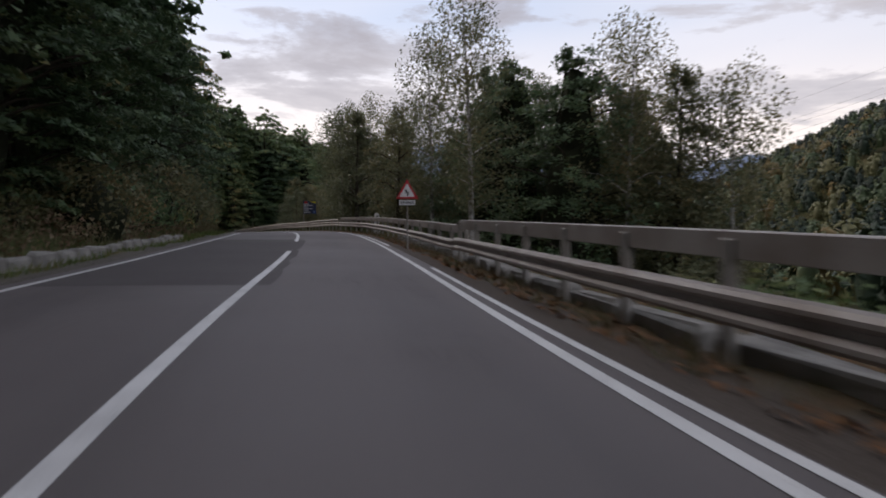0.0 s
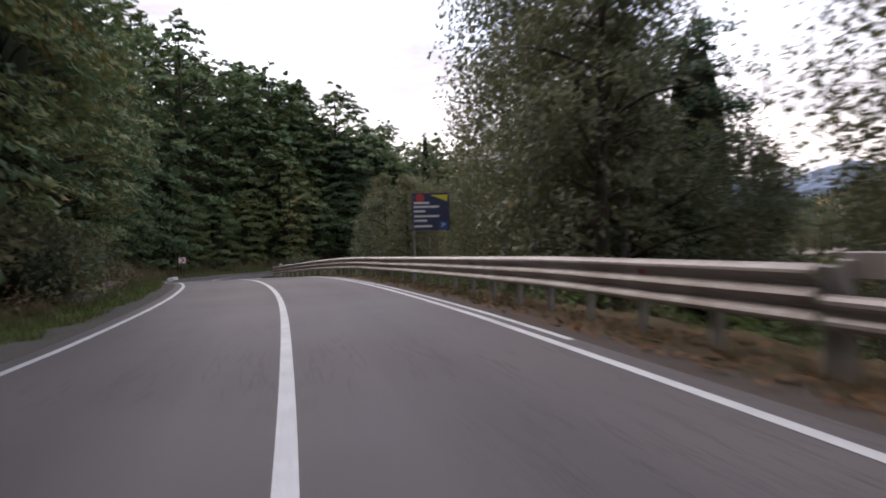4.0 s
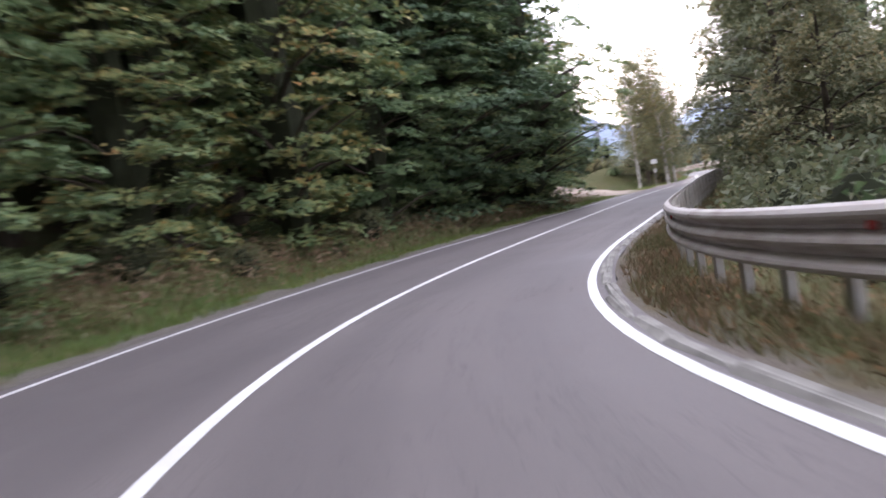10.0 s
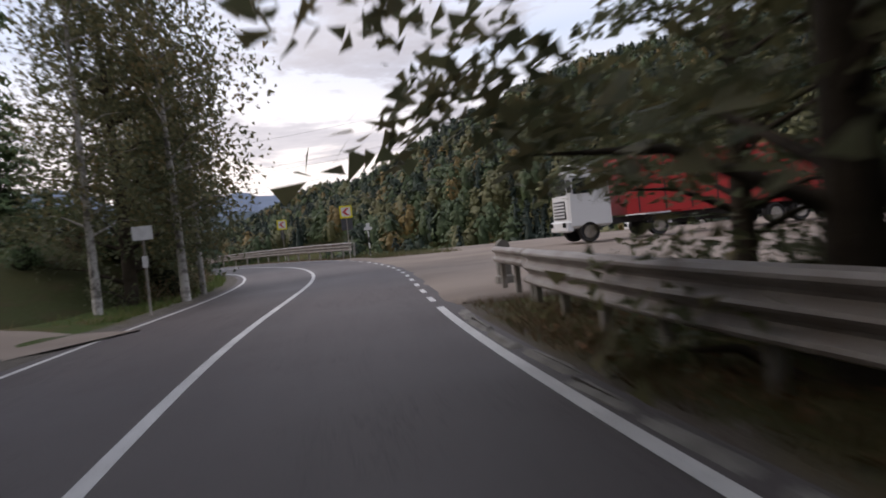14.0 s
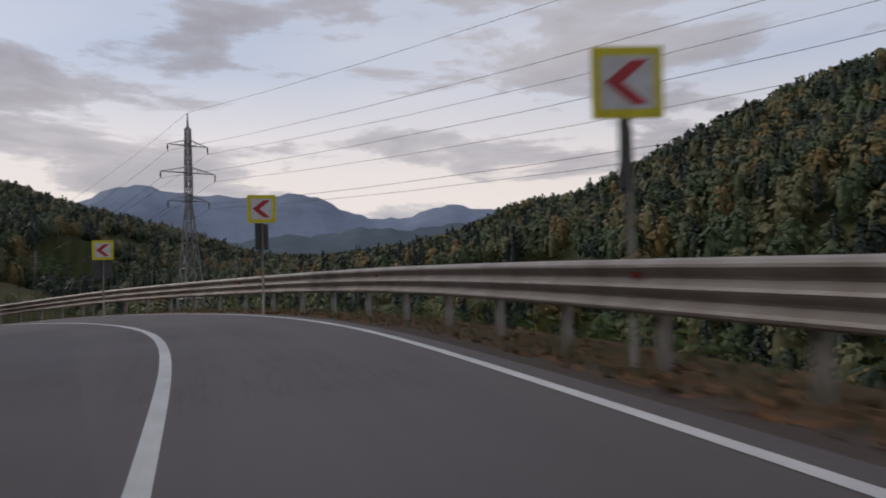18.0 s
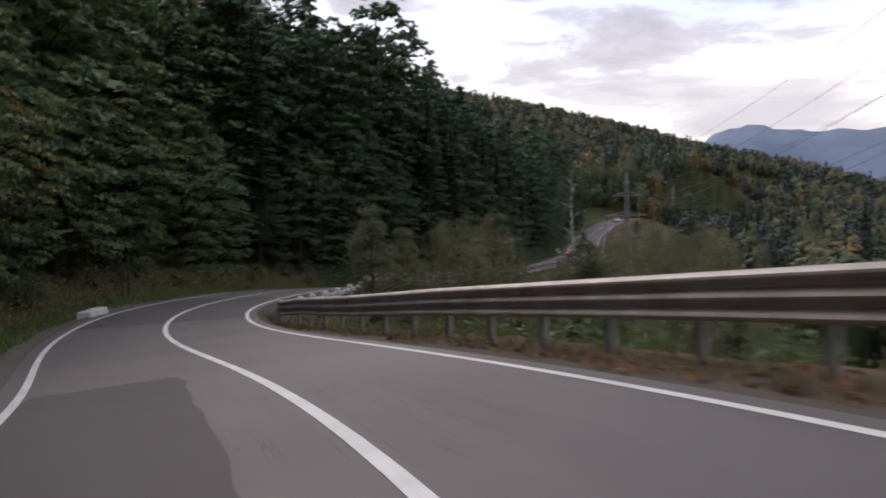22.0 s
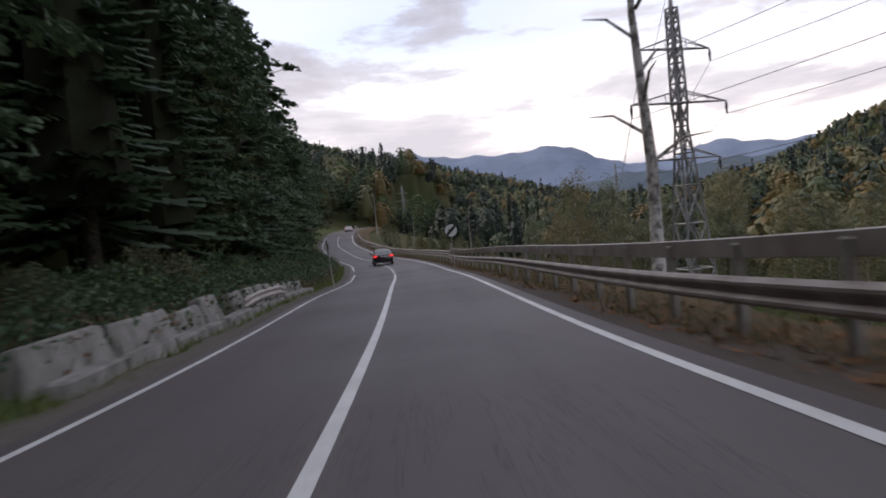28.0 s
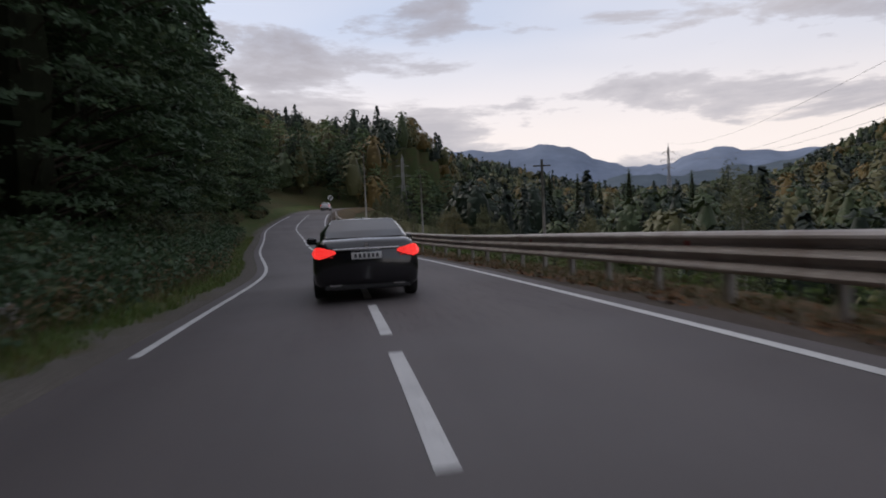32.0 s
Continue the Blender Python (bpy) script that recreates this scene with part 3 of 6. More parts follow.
def build_road():
    def across(s):
        wl, wr = lane_left(s) + 0.35, lane_right(s) + 0.35
        return [(-wl - 0.02, -0.3), (-wl, -0.004), (-wl / 2, 0.015), (0, 0.02), (wr / 2, 0.015), (wr, -0.004), (wr + 0.02, -0.3)]

    setting("road", strip(0, LENGTH - 2, 1.0, across), ASPHALT, "worn grey asphalt road with patches and tyre marks", "road")
    rng = np.random.default_rng(5)
    jig = rng.normal(0, 0.05, 700)

    def right(s):
        wr = lane_right(s) + 0.35
        return [(wr - 0.03 + 0.6 * jig[int(s)], -0.006)] + [(wr + u, jig[(int(s) + 31 * k) % 700] * 0.6) for k, u in enumerate((0.25, 0.6, 1.1, 1.7, 2.4, 3.6))]

    def left(s):
        wl = lane_left(s) + 0.35
        return [(-wl + 0.03 - 0.6 * jig[int(s)], -0.006)] + [(-wl - u, jig[(int(s) + 47 * k) % 700] * 0.8) for k, u in enumerate((0.25, 0.6, 1.1, 1.8, 2.8, 4.0))]

    for side, name, s0, s1 in ((right, "verge_right", 0, 137), (right, "verge_right", 137, LAYBY[0]), (right, "verge_right", LAYBY[1] - 1, LENGTH - 3), (left, "verge_left", 0, LENGTH - 3)):
        sh = strip(s0, s1, 1.0, side)
        for i, (d, s) in enumerate(sh.uv):
            sh.uv[i] = (d - (lane_right(s) if side is right else lane_left(s)) - 0.35, s)
        if side is left:
            sh.f = [tuple(reversed(q)) for q in sh.f]
        setting(name, sh, VERGE if side is left else BENDVERGE if s0 == 137 else DRYVERGE, ("gravel and short green grass" if side is left else "gravel, dry grass and fallen leaves") + " along the road's edge", "verge", True)

    def lay(s):
        wr = lane_right(s) + 0.35
        k = min(1.0, (s - LAYBY[0]) / 6, 0.12 + (LAYBY[1] - s) / 9)
        return [(wr - 0.22 + 0.06 * math.sin(s * 1.7) + 0.04 * math.sin(s * 4.1), 0.0), (wr + 0.10, 0.0)] + [(wr + u * max(k, 0.05), 0.02 - min(0.04 * u, 0.09) + 0.05 * max(0, u - 3.5) * 0) for u in (1.0, 2.2, 4.0, 9, 16, 26, 36, 46)]

    sh, rows = Shape(), []
    for s in np.linspace(LAYBY[0], LAYBY[1], 36):
        c, side, _ = on_line(s)
        z0 = at(s, lane_right(s) + 0.35).z
        rows.append([(c[0] + side[0] * d, c[1] + side[1] * d, z0 + (-0.022, 0.026, 0.03)[min(i, 2)]) for i, (d, h) in enumerate(lay(s))])
    def skirt(row):
        return [(x, y, z - 0.7) for x, y, z in row]

    rows = [skirt(rows[0])] + rows + [skirt(rows[-1])]
    setting("lay_by", sh.sweep(rows), GRAVEL, "dusty gravel lay-by beside the road", "lay-by", True)

    # painted lines
    def line(name, spans, middle, wide, label):
        for a, b in spans:
            sh_ = strip(a, b, min(1.0, (b - a) / 3), lambda s: [(middle(s) + k * wide / 2, camber(s, middle(s) + k * wide / 2)) for k in (-1, 1)], 0.005)
            setting(name, sh_, PAINT, label, "road marking")

    for a, b, left_, right_ in ((50, 68.5, -3.3, 0.3), (317, 328, -2.9, 2.6), (292, 303, -2.9, -0.9)):
        rough = np.random.default_rng(int(a)).normal(0, 0.04, 40)
        sh_ = strip(a, b, 0.8, lambda s: [(d, camber(s, d)) for d in np.linspace(left_ + rough[int(s * 1.3) % 40], right_ + rough[int(s * 1.7) % 40], 6)], 0.0025)
        setting("asphalt_patch", sh_, PATCH, "darker newer asphalt patch in the carriageway", "road patch")

    def dashes(a, b, long, gap):
        return [(s, min(s + long, b)) for s in np.arange(a, b, long + gap)]

    line("centre_line", [(0, 59.7), (66.6, 401.6)] + dashes(403.3, 520, 3.4, 1.2), lambda s: 0.0, 0.14, "solid white centre line, worn")
    line("edge_line", [(0, 212), (241.3, 520)], lambda s: lane_right(s), 0.13, "white edge line of the carriageway")
    line("edge_line", dashes(213, 240.5, 0.9, 1.1), lambda s: lane_right(s), 0.11, "dashed white edge line before the lay-by")
    line("edge_line", [(0, 410.5), (417.5, 520)], lambda s: -lane_left(s), 0.13, "white edge line of the carriageway")
    line("edge_line", [(28, 54), (64, 78), (96, 138)], lambda s: lane_right(s) + 0.27, 0.10, "second white edge line by the guard rail")


def build_track():
    """A pale dirt track that leaves the road beside the mound."""
    sh, rows = Shape(), []
    for k in range(25):
        u = k / 24
        s, d = 213.5 + 9.5 * u, -3.35 - 19.0 * u
        a, b = at(s, d), at(s + 0.5, d - 1.0)
        way = Vector((b.x - a.x, b.y - a.y, 0)).normalized()
        across = Vector((way.y, -way.x, 0))
        half = 2.1 - 0.5 * u + 0.15 * math.sin(k * 1.3)
        row = []
        for w in (-1, -0.75, -0.4, 0, 0.4, 0.75, 1):
            p = Vector((a.x, a.y, 0)) + across * half * w
            s_, d_ = nearest(p.x, p.y)
            z = max(at(s_, max(d_, -lane_left(s_) - 4.3)).z if d_ > -lane_left(s_) - 4.0 else -99, ground_z(p.x, p.y))
            row.append((p.x, p.y, z + ((0.04 if u < 0.12 else 0.14) if abs(w) < 0.9 else -0.15)))
        rows.append(row)
    setting("dirt_track", sh.sweep(rows), GRAVEL, "pale stony dirt track climbing off the road", "track", True)


build_ground()
build_road()
build_track()


# ---- distant mountains ----
def build_mountains():
    # distance haze is painted into the slope colours: blue, paler on the farther ridge
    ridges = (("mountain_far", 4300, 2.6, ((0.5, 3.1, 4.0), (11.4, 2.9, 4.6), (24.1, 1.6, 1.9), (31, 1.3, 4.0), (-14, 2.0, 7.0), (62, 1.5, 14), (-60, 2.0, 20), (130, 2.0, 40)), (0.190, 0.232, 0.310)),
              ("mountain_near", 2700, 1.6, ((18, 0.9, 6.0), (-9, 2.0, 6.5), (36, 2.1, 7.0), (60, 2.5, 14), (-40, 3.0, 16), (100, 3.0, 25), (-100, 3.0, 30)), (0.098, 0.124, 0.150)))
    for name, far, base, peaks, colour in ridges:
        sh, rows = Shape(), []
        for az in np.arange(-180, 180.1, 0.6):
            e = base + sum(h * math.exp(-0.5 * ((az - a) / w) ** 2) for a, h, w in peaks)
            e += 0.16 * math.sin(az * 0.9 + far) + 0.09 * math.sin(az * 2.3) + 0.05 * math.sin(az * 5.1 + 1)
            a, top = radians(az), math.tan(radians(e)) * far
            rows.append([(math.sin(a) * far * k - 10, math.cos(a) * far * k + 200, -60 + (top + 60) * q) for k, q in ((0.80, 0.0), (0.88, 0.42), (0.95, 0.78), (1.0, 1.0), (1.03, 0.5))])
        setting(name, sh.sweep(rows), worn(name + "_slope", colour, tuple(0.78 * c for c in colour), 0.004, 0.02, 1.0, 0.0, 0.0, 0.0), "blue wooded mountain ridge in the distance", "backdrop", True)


# ---- trees ----
def leaf_sprays(rng, p, up, size):
    """One small pointed leaf at each place p, facing up: points and triangles."""
    n = len(p)
    up = up / np.linalg.norm(up, axis=1)[:, None]
    a = np.cross(up, rng.normal(0, 1, (n, 3)))
    a /= np.linalg.norm(a, axis=1)[:, None]
    b = np.cross(up, a)
    s = size * rng.uniform(0.6, 1.35, (n, 1))
    k = rng.uniform(0.5, 0.85, (n, 1))
    v = np.stack([p - a * s * 0.8 + b * s * k, p - a * s * 0.8 - b * s * k, p + a * s * 1.2], 1).reshape(-1, 3)
    return v, np.arange(3 * n).reshape(n, 3)


def leaf_clumps(rng, centres, per, spread, size, flat=0.6):
    """Small leaves scattered round clump centres."""
    c = np.repeat(np.asarray(centres, dtype=float), per, axis=0)
    g = rng.normal(0, 1, (len(c), 3))
    g /= np.maximum(1.0, np.linalg.norm(g, axis=1) / 1.7)[:, None]
    up = rng.normal(0, 1, (len(c), 3))
    up[:, 2] += flat * 2.4
    return leaf_sprays(rng, c + g * np.asarray(spread), up, size)


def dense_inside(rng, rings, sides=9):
    """A closed shell added for the shade inside a crown: rings of (height, radius, x, y)."""
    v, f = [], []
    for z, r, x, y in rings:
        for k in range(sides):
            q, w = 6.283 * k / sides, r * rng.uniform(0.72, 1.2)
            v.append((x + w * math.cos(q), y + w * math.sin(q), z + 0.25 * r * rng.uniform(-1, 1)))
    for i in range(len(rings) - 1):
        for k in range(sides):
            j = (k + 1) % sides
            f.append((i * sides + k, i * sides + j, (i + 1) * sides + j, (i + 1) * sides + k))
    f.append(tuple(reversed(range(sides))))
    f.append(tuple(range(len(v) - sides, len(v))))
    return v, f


def crown_mesh(name, mat, v, f, inside=None):
    sh = Shape()
    sh.v, sh.f = v.tolist(), f.tolist()
    if inside:
        n = len(sh.v)
        sh.v += inside[0]
        sh.f += [tuple(k + n for k in q) for q in inside[1]]
    me = sh.mesh(name, mat)
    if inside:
        me.materials.append(CROWNSHADE)
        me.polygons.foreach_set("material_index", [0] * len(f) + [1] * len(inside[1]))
    return me


def broad_tree(seed, high, wide, low, sprays, per, size, mat, bark, core=0.2, loose=0.0):
    """Trunk with limbs, and a crown of flat drooping leaf sprays in tiers, dark gaps between them."""
    rng = np.random.default_rng(seed)
    bend = rng.normal(0, 0.25, 2)
    stem = [Vector((bend[0] * u * u, bend[1] * u * u, high * 0.92 * u)) for u in np.linspace(0, 1, 7)]
    r0 = 0.018 * high + 0.03
    wood = Shape().tube(stem, [r0 * (1 - 0.9 * u) + 0.01 for u in np.linspace(0, 1, 7)], 7)
    lobes = [(rng.uniform(0, 6.28), rng.uniform(0.1, 0.95), rng.uniform(0.62, 1.28)) for _ in range(10)]

    def reach(u, q):
        k = 1.0
        for a, h, g in lobes:
            k += (g - 1) * math.exp(-((math.cos(q - a) - 1) ** 2) * 2 - ((u - h) / 0.16) ** 2)
        return wide * k * max(0.04, math.sin(math.pi * (0.10 + 0.89 * u) ** 0.9)) ** 0.62

    pts, ups = [], []
    for i in range(sprays):
        u, q = ((i + rng.uniform()) / sprays) ** 0.9, rng.uniform(0, 6.28)
        tip = reach(u, q) * (rng.uniform(0.72, 1.08) if i % 3 else rng.uniform(0.5, 0.8))
        z = low + (high - low) * u
        z = low + round((z - low) / 1.2) * 1.2 + rng.normal(0, 0.28) + 0.10 * tip
        long = min(tip, rng.uniform(1.0, 1.9)) * (1 - 0.3 * u)
        c, s = math.cos(q), math.sin(q)
        w = rng.uniform(0, 1, per) ** 0.75
        side = rng.normal(0, 1, per) * (0.16 + 0.30 * np.sin(np.pi * np.clip(w, 0, 1) ** 0.8)) * long * 0.75
        r = tip - long + long * w * 1.05
        drop = -0.30 * long * w * w + rng.normal(0, 0.055 + 0.16 * loose, per) - 0.12 * np.abs(side)
        x0, y0 = bend * u * u
        pts.append(np.stack([x0 + c * r - s * side, y0 + s * r + c * side, np.maximum(z + drop, 0.15)], 1))
        n = rng.normal(0, 0.42 + 0.4 * loose, (per, 3))
        ups.append(n + np.array((c * 0.45, s * 0.45, 1.0)))
        if i % 4 == 0:
            b = max(0.3, z - 0.4 * tip)
            k = min(b / (high * 0.92), 0.97)
            p0 = Vector((bend[0] * k * k, bend[1] * k * k, b))
            p2 = Vector((x0 + c * tip * 0.92, y0 + s * tip * 0.92, max(0.2, z - 0.22 * long)))
            wood.tube([p0, p0.lerp(p2, 0.55) + Vector((0, 0, 0.2)), p2], [r0 * 0.3 * (1 - k) + 0.018, r0 * 0.14 + 0.008, 0.006], 4, False)
    v, f = leaf_sprays(rng, np.vstack(pts), np.vstack(ups), size)
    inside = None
    # added dark shell, so the gaps between sprays look shaded
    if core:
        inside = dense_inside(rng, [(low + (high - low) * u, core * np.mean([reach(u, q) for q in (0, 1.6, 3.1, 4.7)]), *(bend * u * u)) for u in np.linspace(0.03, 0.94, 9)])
    return wood.mesh("trunk", bark, True), crown_mesh("crown", mat, v, f, inside)


def birch_tree(seed, high, wide, clumps, per, size, mat):
    """Slender white stem, fine upswept limbs, drooping sparse leaf strands."""
    rng = np.random.default_rng(seed)
    bend = rng.normal(0, 0.5, 2)
    r0 = 0.010 * high + 0.02
    stem = [Vector((bend[0] * u * u, bend[1] * u * u, high * u)) for u in np.linspace(0, 1, 8)]
    wood = Shape().tube(stem, [r0 * (1 - 0.93 * u) + 0.006 for u in np.linspace(0, 1, 8)], 6)
    centres = []
    limbs = max(10, clumps // 5)
    for i in range(limbs):
        u = 0.22 + 0.75 * (i + rng.uniform(0, 1)) / limbs
        q, reach = i * 2.4 + rng.uniform(-0.5, 0.5), wide * (1.05 - 0.75 * abs(u - 0.5) * 2 * 0.8) * rng.uniform(0.55, 1.1)
        p0 = Vector((bend[0] * u * u, bend[1] * u * u, high * u))
        way = Vector((math.cos(q), math.sin(q), rng.uniform(0.35, 0.9))).normalized()
        p1, p2 = p0 + way * reach * 0.6, p0 + way * reach + Vector((0, 0, -0.18 * reach))
        wood.tube([p0, p1, p2], [r0 * 0.35 * (1 - u) + 0.012, 0.014, 0.005], 4, False)
        for k in range(clumps // limbs):
            w = rng.uniform(0.35, 1.1)
            centres.append(tuple(p0.lerp(p2, w) + Vector((rng.normal(0, 0.35), rng.normal(0, 0.35), rng.normal(-0.1, 0.3)))))
    v, f = leaf_clumps(rng, centres, per, (0.36, 0.36, 0.58), size, 0.1)
    return wood.mesh("trunk", BIRCHBARK, True), crown_mesh("crown", mat, v, f)


def spruce_tree(seed, high, wide, fine=1.0):
    """Whorls of drooping feathered boughs on a straight stem."""
    rng = np.random.default_rng(seed)
    wood = Shape().tube([(0, 0, 0), (0, 0, high * 0.5), (0, 0, high * 0.99)], [0.016 * high, 0.010 * high, 0.012], 6)
    v = []
    z = 0.10 * high
    while z < high * 0.99:
        u = z / high
        reach = wide * (1 - u) ** 0.72 * rng.uniform(0.82, 1.08) + 0.06
        for k in range(max(5, int(9 * fine * (1 - 0.4 * u)))):
            q = rng.uniform(0, 6.28)
            c, s = math.cos(q), math.sin(q)
            long, drop = reach * rng.uniform(0.75, 1.1), rng.uniform(0.25, 0.5)
            for w in (0.34, 0.52, 0.68, 0.84, 1.0):
                r, dz = long * w, -drop * long * w + 0.16 * long * w * w
                half = (0.12 + 0.20 * long * (1.05 - w)) * rng.uniform(0.8, 1.3)
                for side in (-1, 1):
                    v += [(c * (r - 0.26 * long), s * (r - 0.26 * long), z + dz + 0.05), (c * (r + 0.05), s * (r + 0.05), z + dz),
                          (c * (r + 0.02) - side * s * half, s * (r + 0.02) + side * c * half, z + dz - 0.35 * half - 0.06)]
        z += (0.26 + 0.24 * (1 - u)) * (0.9 + 0.2 * rng.uniform()) / fine ** 0.5
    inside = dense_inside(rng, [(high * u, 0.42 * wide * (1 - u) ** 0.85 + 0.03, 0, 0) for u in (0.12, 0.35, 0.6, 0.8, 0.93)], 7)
    v = np.array(v)
    return wood.mesh("trunk", BARK, True), crown_mesh("crown", NEEDLE, v, np.arange(len(v)).reshape(-1, 3), inside)


def bush_plant(seed, high, wide, clumps, per, size, mat):
    rng = np.random.default_rng(seed)
    wood, centres = Shape(), []
    for i in range(clumps):
        q, r, z = rng.uniform(0, 6.28), wide * math.sqrt(rng.uniform(0, 1)), 0.0
        z = high * (0.25 + 0.75 * rng.uniform() * (1 - 0.6 * (r / wide) ** 2))
        c = (r * math.cos(q), r * math.sin(q), z)
        centres.append(c)
        if i % 3 == 0:
            wood.tube([(c[0] * 0.15, c[1] * 0.15, -0.1), (c[0] * 0.6, c[1] * 0.6, z * 0.6), c], [0.03, 0.02, 0.006], 4, False)
    v, f = leaf_clumps(rng, centres, per, (0.40, 0.40, 0.28), size, 0.4)
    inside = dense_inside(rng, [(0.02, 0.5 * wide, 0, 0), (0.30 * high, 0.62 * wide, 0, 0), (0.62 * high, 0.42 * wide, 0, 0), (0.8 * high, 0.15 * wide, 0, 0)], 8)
    return wood.mesh("stem", BARK, True), crown_mesh("leaves", mat, v, f, inside)


MODELS = {}


def model(key, name, label, category, meshes):
    """Keeps a plant's pieces, to be planted many times."""
    MODELS[key] = (name, label, category, meshes)


for i_ in range(6):
    model(("front", i_), "broadleaf_tree", ("dense green beech with yellowing twigs at the forest edge", "dark green broadleaf tree at the forest edge")[i_ // 3], "tree",
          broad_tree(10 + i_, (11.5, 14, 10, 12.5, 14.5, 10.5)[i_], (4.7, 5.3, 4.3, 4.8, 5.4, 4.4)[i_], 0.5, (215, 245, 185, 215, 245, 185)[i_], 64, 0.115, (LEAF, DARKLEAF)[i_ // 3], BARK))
for i_ in range(2):
    model(("fine", i_), "broadleaf_tree", "dark spreading broadleaf tree hanging over the guard rail", "tree",
          broad_tree(120 + i_, (12, 10)[i_], (4.2, 3.6)[i_], 1.0, (190, 160)[i_], 64, 0.09, (DARKLEAF, BIRCHLEAF)[i_], BARK, (0.3, 0.0)[i_], 0.4))
for i_ in range(4):
    model(("back", i_), "broadleaf_tree", "tall green broadleaf tree in the hillside forest", "tree",
          broad_tree(30 + i_, (16, 18.5, 16.5, 19)[i_], (5.0, 5.6, 5.1, 5.7)[i_], 2.0, 150, 24, 0.25, (LEAF, LEAF, DARKLEAF, DARKLEAF)[i_], BARK, 0.25))
for i_ in range(3):
    model(("birch", i_), "birch_tree", "slender pale-stemmed birch with thin yellow-green leaves", "tree",
          birch_tree(50 + i_, (11, 14, 9)[i_], (2.3, 2.8, 2.0)[i_], (120, 150, 100)[i_], 52, 0.075, BIRCHLEAF))
for i_ in range(2):
    model(("spruce", i_), "spruce_tree", "dark green spruce with drooping boughs", "tree", spruce_tree(70 + i_, (16, 18.5)[i_], (3.0, 3.4)[i_]))
for i_ in range(2):
    model(("willow", i_), "broadleaf_tree", "loose olive-green roadside tree turning brown", "tree",
          broad_tree(80 + i_, (9, 12)[i_], (2.9, 3.4)[i_], 0.8, (150, 175)[i_], 60, 0.088, BIRCHLEAF, BARK, 0.0, 0.9))
for i_ in range(3):
    model(("bush", i_), "bush", "tangled green bush by the roadside", "bush", bush_plant(90 + i_, (1.7, 2.3, 1.3)[i_], (1.1, 1.4, 1.0)[i_], (26, 34, 20)[i_], 48, 0.075, (LEAF, BIRCHLEAF, WEED)[i_]))
CACHE = {}


def plant(key, x, y, scale=1.0, turn=0.0, z=None, group="", tall=1.0, sink=0.12):
    name, label, category, meshes = MODELS[key]
    m = Matrix.LocRotScale((x, y, (ground_z(x, y) if z is None else z) - sink), Euler((0, 0, turn)), (scale, scale, scale * tall))
    t = thing(name, label, category, m, group)
    for me in meshes:
        part(me.name.split(".")[0], me, None, t)
    return t


def clear_of_road(x, y, least):
    s, d = nearest(x, y)
    return abs(d) > least


